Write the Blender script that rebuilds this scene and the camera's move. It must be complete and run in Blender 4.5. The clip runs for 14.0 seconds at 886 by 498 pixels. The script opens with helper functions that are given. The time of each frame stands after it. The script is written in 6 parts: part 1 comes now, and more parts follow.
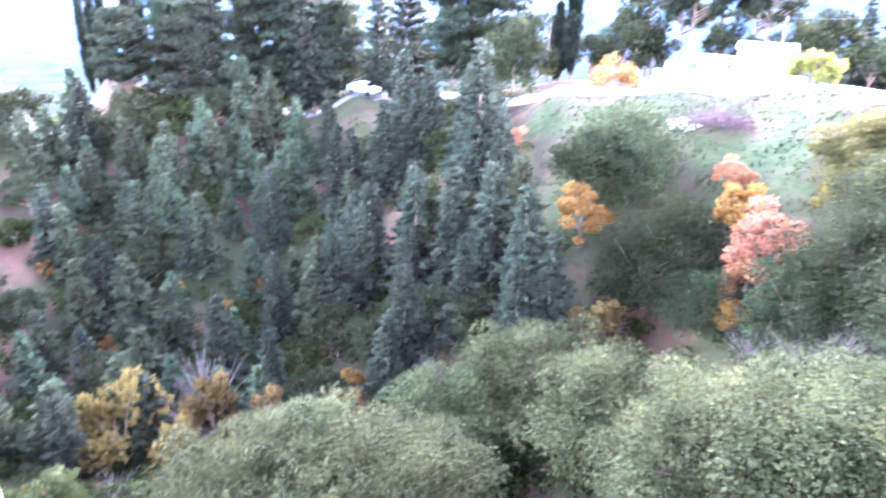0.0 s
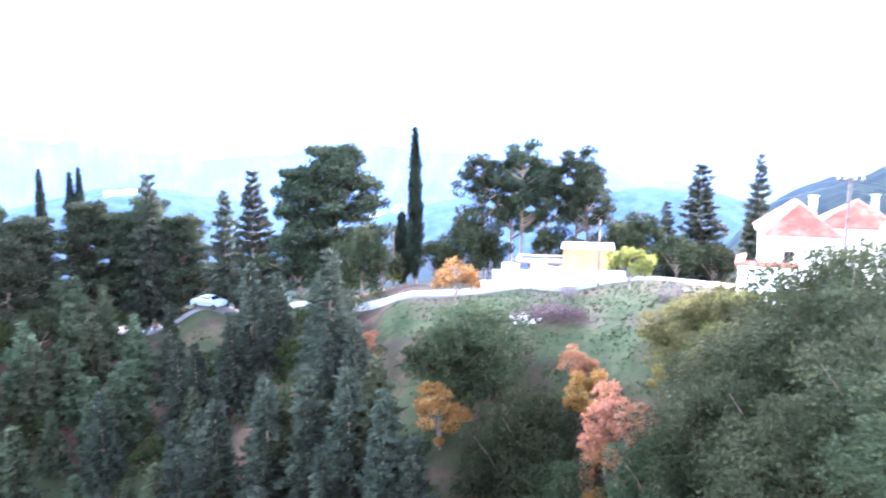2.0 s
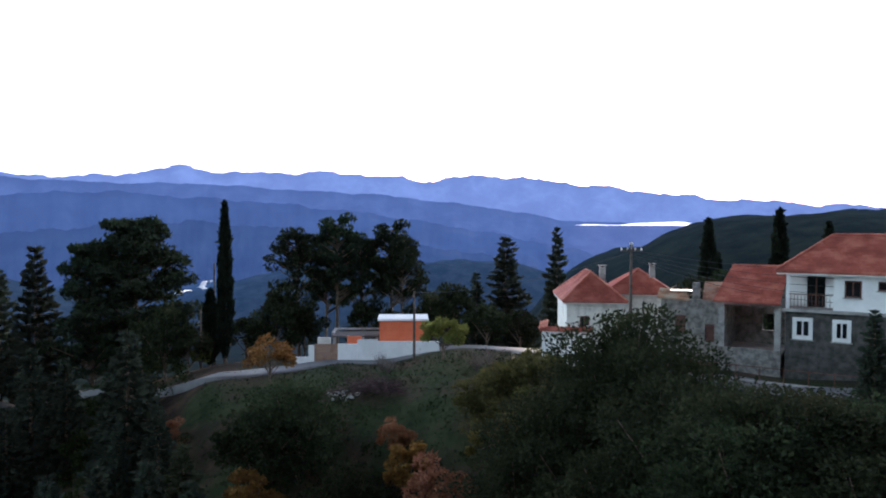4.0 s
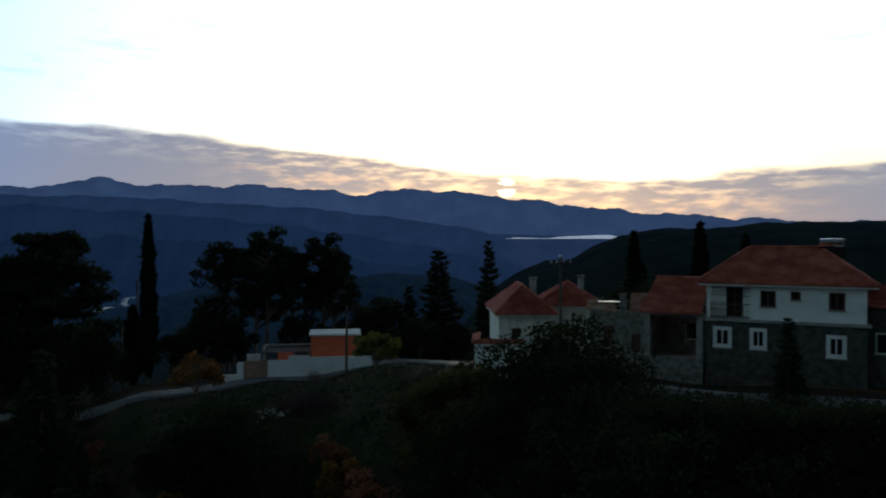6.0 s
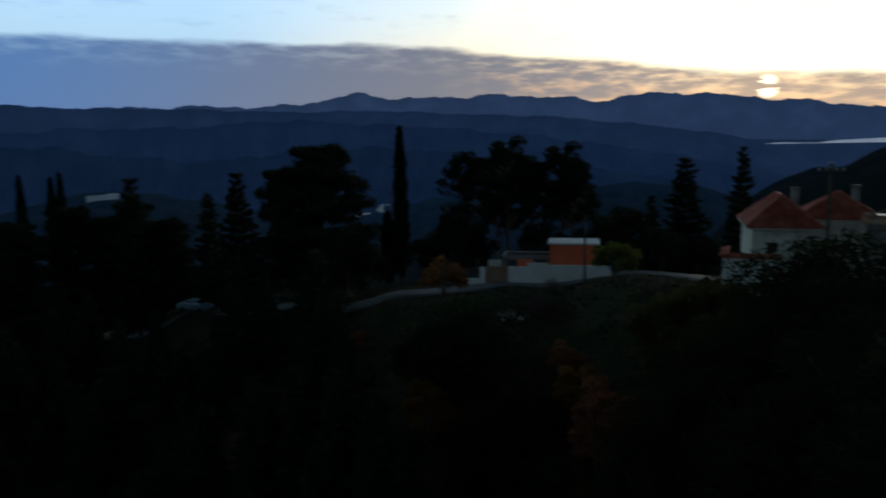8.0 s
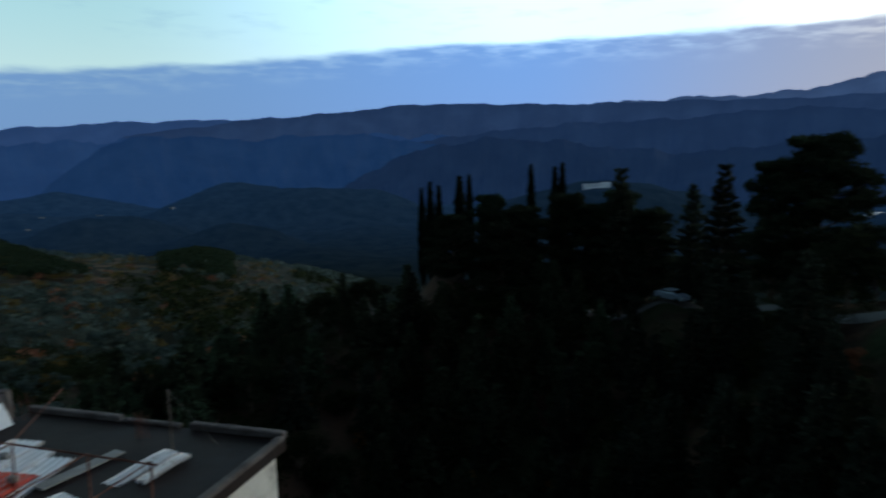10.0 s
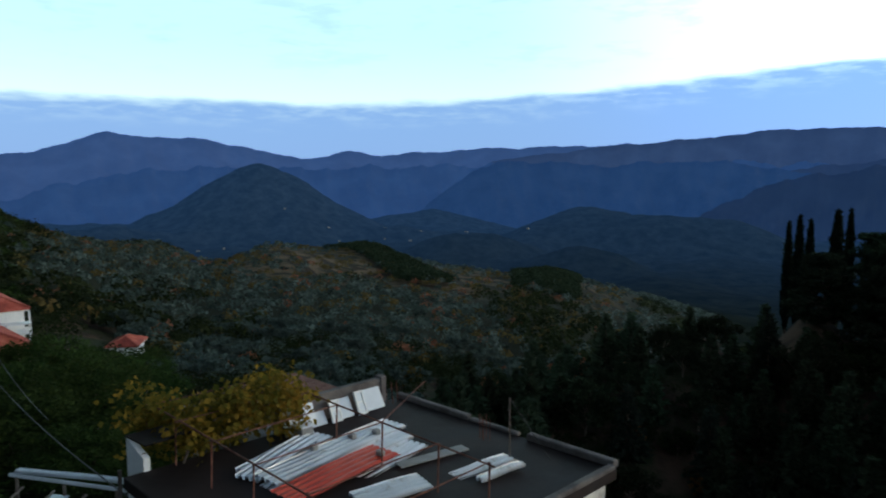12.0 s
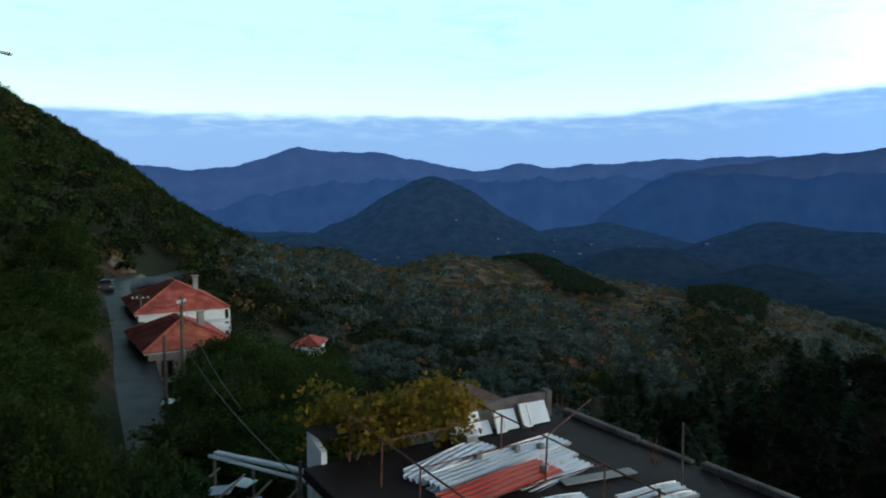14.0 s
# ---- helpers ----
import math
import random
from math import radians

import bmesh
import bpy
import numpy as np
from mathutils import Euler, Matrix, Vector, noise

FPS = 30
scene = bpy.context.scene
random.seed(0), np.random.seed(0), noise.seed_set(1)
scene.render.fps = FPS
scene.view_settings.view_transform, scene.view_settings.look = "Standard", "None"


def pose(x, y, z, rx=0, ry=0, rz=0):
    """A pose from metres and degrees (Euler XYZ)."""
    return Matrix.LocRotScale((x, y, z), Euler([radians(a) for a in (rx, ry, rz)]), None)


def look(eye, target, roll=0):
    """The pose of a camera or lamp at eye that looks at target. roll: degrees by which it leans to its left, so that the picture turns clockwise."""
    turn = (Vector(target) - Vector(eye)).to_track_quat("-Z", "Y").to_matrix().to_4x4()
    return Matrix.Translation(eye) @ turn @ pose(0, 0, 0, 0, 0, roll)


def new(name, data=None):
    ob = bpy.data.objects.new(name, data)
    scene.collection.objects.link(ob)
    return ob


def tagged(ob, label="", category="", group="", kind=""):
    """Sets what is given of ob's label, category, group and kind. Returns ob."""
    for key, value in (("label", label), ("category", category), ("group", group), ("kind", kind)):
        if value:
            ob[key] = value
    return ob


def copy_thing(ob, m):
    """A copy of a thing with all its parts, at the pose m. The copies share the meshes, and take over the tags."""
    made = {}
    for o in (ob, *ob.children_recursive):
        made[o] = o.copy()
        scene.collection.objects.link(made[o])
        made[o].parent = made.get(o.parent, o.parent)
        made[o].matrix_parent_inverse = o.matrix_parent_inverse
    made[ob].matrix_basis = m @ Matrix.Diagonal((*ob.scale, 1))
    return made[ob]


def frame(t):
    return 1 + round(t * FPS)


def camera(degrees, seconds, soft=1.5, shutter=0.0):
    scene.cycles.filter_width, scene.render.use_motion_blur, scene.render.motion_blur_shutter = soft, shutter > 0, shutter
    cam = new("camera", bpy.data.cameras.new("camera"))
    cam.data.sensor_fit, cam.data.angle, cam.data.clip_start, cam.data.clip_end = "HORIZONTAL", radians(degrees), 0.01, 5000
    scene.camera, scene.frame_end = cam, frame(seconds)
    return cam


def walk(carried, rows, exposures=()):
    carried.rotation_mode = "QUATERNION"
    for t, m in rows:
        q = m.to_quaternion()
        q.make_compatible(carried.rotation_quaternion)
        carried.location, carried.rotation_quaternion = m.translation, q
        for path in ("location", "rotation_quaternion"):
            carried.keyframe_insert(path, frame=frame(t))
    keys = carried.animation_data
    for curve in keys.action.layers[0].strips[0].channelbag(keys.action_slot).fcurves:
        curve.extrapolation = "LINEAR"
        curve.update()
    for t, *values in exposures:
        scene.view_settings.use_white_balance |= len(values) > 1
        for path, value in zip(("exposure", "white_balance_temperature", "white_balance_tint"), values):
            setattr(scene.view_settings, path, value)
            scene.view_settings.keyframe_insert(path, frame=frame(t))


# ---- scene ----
cam = camera(64.53, 14.0, soft=1.9, shutter=0.5)


def turn(yaw, pitch, roll):
    """A pose at the viewpoint: yaw to the right of +y, pitch up, roll to the right, in degrees."""
    return pose(0, 0, 0, 0, 0, -yaw) @ pose(0, 0, 0, 90 + pitch) @ pose(0, 0, 0, 0, 0, roll)


PATH = [
    (0, turn(-13.00, -24.44, 0.83)),
    (0.5, turn(-7.52, -21.04, 0.44)),
    (1, turn(-6.52, -16.94, 0.30)),
    (1.5, turn(-5.21, -10.62, 0.06)),
    (2, turn(-0.82, -7.78, 0.31)),
    (2.5, turn(4.31, -5.97, 0.36)),
    (3, turn(8.59, -4.30, 0.22)),
    (3.5, turn(12.00, -2.76, 0.12)),
    (3.7, turn(13.07, -2.12, 0.19)),
    (5.8, turn(18.29, -0.93, 0.11)),
    (6, turn(19.67, -0.60, 0.09)),
    (6.5, turn(21.98, -0.76, -0.29)),
    (7, turn(19.06, -3.78, -0.44)),
    (7.5, turn(12.32, -7.79, -0.73)),
    (8, turn(0.29, -7.91, -0.74)),
    (8.5, turn(-5.36, -6.72, 0.49)),
    (9, turn(-14.91, -5.94, -0.63)),
    (9.2, turn(-19.94, -6.57, -0.57)),
    (11.3, turn(-58.66, -5.93, -0.65)),
    (11.5, turn(-61.10, -5.85, -0.18)),
    (12, turn(-65.91, -5.65, 0.06)),
    (12.5, turn(-68.62, -4.98, 0.21)),
    (13, turn(-72.28, -4.83, -0.07)),
    (13.5, turn(-76.67, -4.61, 0.15)),
    (14, turn(-79.68, -4.69, 0.18)),
]
EXPOSURES = [(0, 5.85, 6250, 56), (0.5, 6.05, 6250, 54), (1.0, 6.05, 6250, 50), (1.5, 5.6, 6250, 46), (2.0, 4.75, 6350, 44), (2.5, 3.8, 6450, 44), (3.0, 2.8, 6500, 42), (3.7, 1.35, 6600, 34), (5.8, -1.85, 6150, 9), (6.5, -2.3, 6100, 8),
             (7.5, -2.6, 6000, 7), (8.0, -2.5, 5950, 6), (9.2, -2.0, 5950, 6), (11.3, -1.08, 6350, 10), (12.5, -0.96, 6300, 9), (14.0, -0.9, 6250, 7)]
walk(cam, PATH, EXPOSURES)

# ---- light: a low sun behind cloud over the far range, and the evening sky ----
SUN_AZ, SUN_EL = 24.8, 4.4
sun_dir = Vector((math.sin(radians(SUN_AZ)) * math.cos(radians(SUN_EL)), math.cos(radians(SUN_AZ)) * math.cos(radians(SUN_EL)), math.sin(radians(SUN_EL))))


class Nodes:
    """Short hand to build a node tree."""

    def __init__(self, tree):
        self.tree = tree
        tree.nodes.clear()

    def add(self, kind, **sockets):
        n = self.tree.nodes.new(kind)
        for k, v in sockets.items():
            self.put(n.inputs[k.replace("_", " ")], v)
        return n

    def put(self, socket, v):
        if isinstance(v, bpy.types.NodeSocket):
            self.tree.links.new(v, socket)
        elif isinstance(v, tuple) and len(v) == 3 and socket.type == "RGBA":
            socket.default_value = (*v, 1)
        else:
            socket.default_value = v

    def math(self, op, a, b=0.0, c=0.0, clamp=False):
        n = self.tree.nodes.new("ShaderNodeMath")
        n.operation, n.use_clamp = op, clamp
        for s, v in zip(n.inputs, (a, b, c)):
            self.put(s, v)
        return n.outputs[0]

    def span(self, v, a, b, lo=0.0, hi=1.0):
        n = self.tree.nodes.new("ShaderNodeMapRange")
        n.interpolation_type = "SMOOTHSTEP"
        for s, x in zip(n.inputs, (v, a, b, lo, hi)):
            self.put(s, x)
        return n.outputs[0]

    def mix(self, f, a, b, how="MIX"):
        n = self.tree.nodes.new("ShaderNodeMix")
        n.data_type, n.blend_type = "RGBA", how
        for s, v in zip((n.inputs[0], n.inputs[6], n.inputs[7]), (f, a, b)):
            self.put(s, v)
        return n.outputs[2]

    def noise(self, vec, scale, detail=4.0, rough=0.6):
        n = self.add("ShaderNodeTexNoise", Scale=scale, Detail=detail, Roughness=rough)
        if vec is not None:
            self.put(n.inputs["Vector"], vec)
        return n.outputs["Fac"]


world = bpy.data.worlds.new("evening_sky")
scene.world = world
world.use_nodes = True
N = Nodes(world.node_tree)
coord = N.add("ShaderNodeTexCoord").outputs["Generated"]
sep = N.add("ShaderNodeSeparateXYZ", Vector=coord)
sx, sy, sz = sep.outputs
el = N.math("MULTIPLY", N.math("ARCSINE", sz), 57.2958)
az = N.math("MULTIPLY", N.math("ARCTAN2", sx, sy), 57.2958)
sky = N.add("ShaderNodeTexSky")
sky.sky_type, sky.sun_disc = "NISHITA", False
sky.sun_elevation, sky.sun_rotation = radians(SUN_EL), radians(SUN_AZ)
sky.altitude, sky.dust_density = 600, 1.5
dot = N.add("ShaderNodeVectorMath", Vector=coord)
dot.operation = "DOT_PRODUCT"
dot.inputs[1].default_value = sun_dir
toward = dot.outputs["Value"]
# clear evening air: pale cyan overhead, paler and then golden towards the sun
west = N.span(az, -64.0, -28.0)
air = N.mix(west, (1.25, 2.0, 2.1), (2.9, 4.1, 5.2))
air = N.mix(N.span(el, 3.0, 12.0, 0.45, 0.0), air, (2.3, 2.5, 2.2))
gold = N.mix(N.span(el, 3.0, 13.0), (7.5, 5.2, 2.4), (5.2, 5.5, 5.3))
air = N.mix(N.span(toward, 0.72, 0.99), air, gold)
air = N.mix(N.span(toward, 0.90, 1.0), air, (8.5, 7.6, 5.2))
air = N.mix(N.span(el, 17.5, 36.0), air, (0.10, 0.14, 0.19))
air = N.mix(N.span(toward, -0.76, -0.93), air, (0.09, 0.13, 0.185))
# cloud bank low over the mountains, with torn upper edge, and thin streaks above
flat = N.add("ShaderNodeCombineXYZ", X=N.math("MULTIPLY", az, 0.07), Y=N.math("MULTIPLY", el, 0.30), Z=0.0).outputs[0]
torn = N.noise(flat, 1.6, 6.0, 0.55)
fine = N.noise(flat, 5.0, 5.0, 0.6)
top = N.math("ADD", N.math("ADD", N.span(az, -75.0, -30.0, 5.9, 8.3), N.span(az, -8.0, 34.0, 0.0, -3.3)), N.span(az, 34.0, 56.0, 0.0, 0.6))
edge = N.math("ADD", top, N.math("MULTIPLY", N.math("SUBTRACT", torn, 0.5), 1.7))
bank = N.math("SUBTRACT", 1.0, N.span(N.math("SUBTRACT", el, edge), -0.35, 0.35))
streak = N.span(N.math("ADD", N.math("MULTIPLY", fine, 0.6), N.math("MULTIPLY", torn, 0.6)), 0.60, 0.80)
cloud = N.mix(west, (0.45, 0.86, 1.6), (0.5, 1.02, 2.2))
cloud = N.mix(N.span(toward, 0.55, 0.95), cloud, (0.92, 0.95, 1.25))
glow = N.math("MULTIPLY", N.span(toward, 0.90, 1.0), N.span(fine, 0.40, 0.75))
cloud = N.mix(N.math('MULTIPLY', glow, 0.6), cloud, (7.5, 4.2, 1.9))
lit = N.math("MULTIPLY", N.span(N.math("SUBTRACT", el, edge), -2.4, -0.2), N.span(fine, 0.42, 0.68))
cloud = N.mix(N.math("MULTIPLY", lit, 0.22), cloud, air)
air = N.mix(N.math("MULTIPLY", streak, N.math("MULTIPLY", N.span(el, 7.0, 11.0), 0.30)), air, cloud)
colour = N.mix(bank, air, cloud)
disc = N.span(toward, 0.99988, 0.99997)
colour = N.mix(N.math("MULTIPLY", disc, N.span(fine, 0.41, 0.52)), colour, (26.0, 20.0, 11.0))
own = N.add("ShaderNodeBackground", Color=colour, Strength=1.0)
nishita = N.add("ShaderNodeBackground", Color=sky.outputs[0], Strength=0.05)
both = N.add("ShaderNodeAddShader")
world.node_tree.links.new(own.outputs[0], both.inputs[0])
world.node_tree.links.new(nishita.outputs[0], both.inputs[1])
out = N.add("ShaderNodeOutputWorld", Surface=both.outputs[0])

lamp = bpy.data.lights.new("sun", "SUN")
lamp.energy, lamp.angle, lamp.color = 0.5, radians(10), (1.0, 0.82, 0.6)
sun = new("sun", lamp)
sun.matrix_world = look((0, 0, 0), tuple(-sun_dir))


# ---- materials ----
def material(name, *colours, scale=1.0, rough=0.8, metal=0.0, bump=0.0, fine=0.0, island=0.0, own_tint=0.0, haze=None, stain=None, stain_at=0.3, leaf=False, spec=0.5):
    """A surface with noise between its colours at two scales, fine relief, stains, and tints piece by piece."""
    m = bpy.data.materials.new(name)
    m.use_nodes = True
    n = Nodes(m.node_tree)
    where = n.add("ShaderNodeTexCoord").outputs["Object"]
    if len(colours) == 1:
        c = colours[0]
        colours = (tuple(x * 0.82 for x in c), tuple(min(1, x * 1.12) for x in c))
    big = n.noise(where, scale, 5.0)
    f = n.span(big, 0.32, 0.68)
    if island:
        f = n.add("ShaderNodeNewGeometry").outputs["Random Per Island"] if island >= 1 else n.math("ADD", n.math("MULTIPLY", n.add("ShaderNodeNewGeometry").outputs["Random Per Island"], island), n.math("MULTIPLY", f, 1 - island))
    ramp = n.add("ShaderNodeValToRGB", Fac=f)
    e = ramp.color_ramp.elements
    while len(e) < len(colours):
        e.new(0.5)
    for k, c in enumerate(colours):
        e[k].position, e[k].color = k / (len(colours) - 1), (*c, 1)
    c = ramp.outputs[0]
    grain = n.noise(where, scale * 9, 6.0, 0.7)
    c = n.mix(0.55, c, n.mix(grain, (0.35, 0.35, 0.35), (1.0, 1.0, 1.0)), "OVERLAY") if fine else c
    if stain:
        c = n.mix(n.span(n.noise(where, scale * 0.6 + 0.2, 7.0, 0.7), 0.62 - stain_at * 0.4, 0.72), c, stain)
    if own_tint:
        r = n.add("ShaderNodeObjectInfo").outputs["Random"]
        c = n.add("ShaderNodeHueSaturation", Hue=n.math("ADD", 0.5, n.math("MULTIPLY", n.math("SUBTRACT", r, 0.5), own_tint * 0.16)), Saturation=1.0, Value=n.math("ADD", 1 - own_tint * 0.5, n.math("MULTIPLY", r, own_tint)), Color=c).outputs[0]
    b = n.add("ShaderNodeBsdfPrincipled", Base_Color=c, Roughness=rough, Metallic=metal, Specular_IOR_Level=0.08 if island or haze else spec)
    if bump:
        r = n.add("ShaderNodeBump", Strength=min(1.0, bump), Distance=0.03, Height=grain)
        n.put(b.inputs["Normal"], r.outputs[0])
    shader = b.outputs[0]
    if leaf:
        through_light = n.add("ShaderNodeBsdfTranslucent", Color=c)
        both_ways = n.add("ShaderNodeMixShader", Fac=0.42)
        n.tree.links.new(shader, both_ways.inputs[1])
        n.tree.links.new(through_light.outputs[0], both_ways.inputs[2])
        shader = both_ways.outputs[0]
    # painted haze: an even emission colour added over the surface
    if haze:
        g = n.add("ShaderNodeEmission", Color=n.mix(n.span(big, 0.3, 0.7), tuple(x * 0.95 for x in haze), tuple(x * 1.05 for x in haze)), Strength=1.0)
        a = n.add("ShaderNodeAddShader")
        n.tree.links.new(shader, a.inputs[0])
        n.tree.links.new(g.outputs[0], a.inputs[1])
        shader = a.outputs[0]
    n.add("ShaderNodeOutputMaterial", Surface=shader)
    return m


def leaf_material(name, dark, light, tint=0.5):
    return material(name, dark, tuple((a + b) / 2 for a, b in zip(dark, light)), light, scale=0.7, rough=0.85, island=0.35, own_tint=tint, leaf=True)


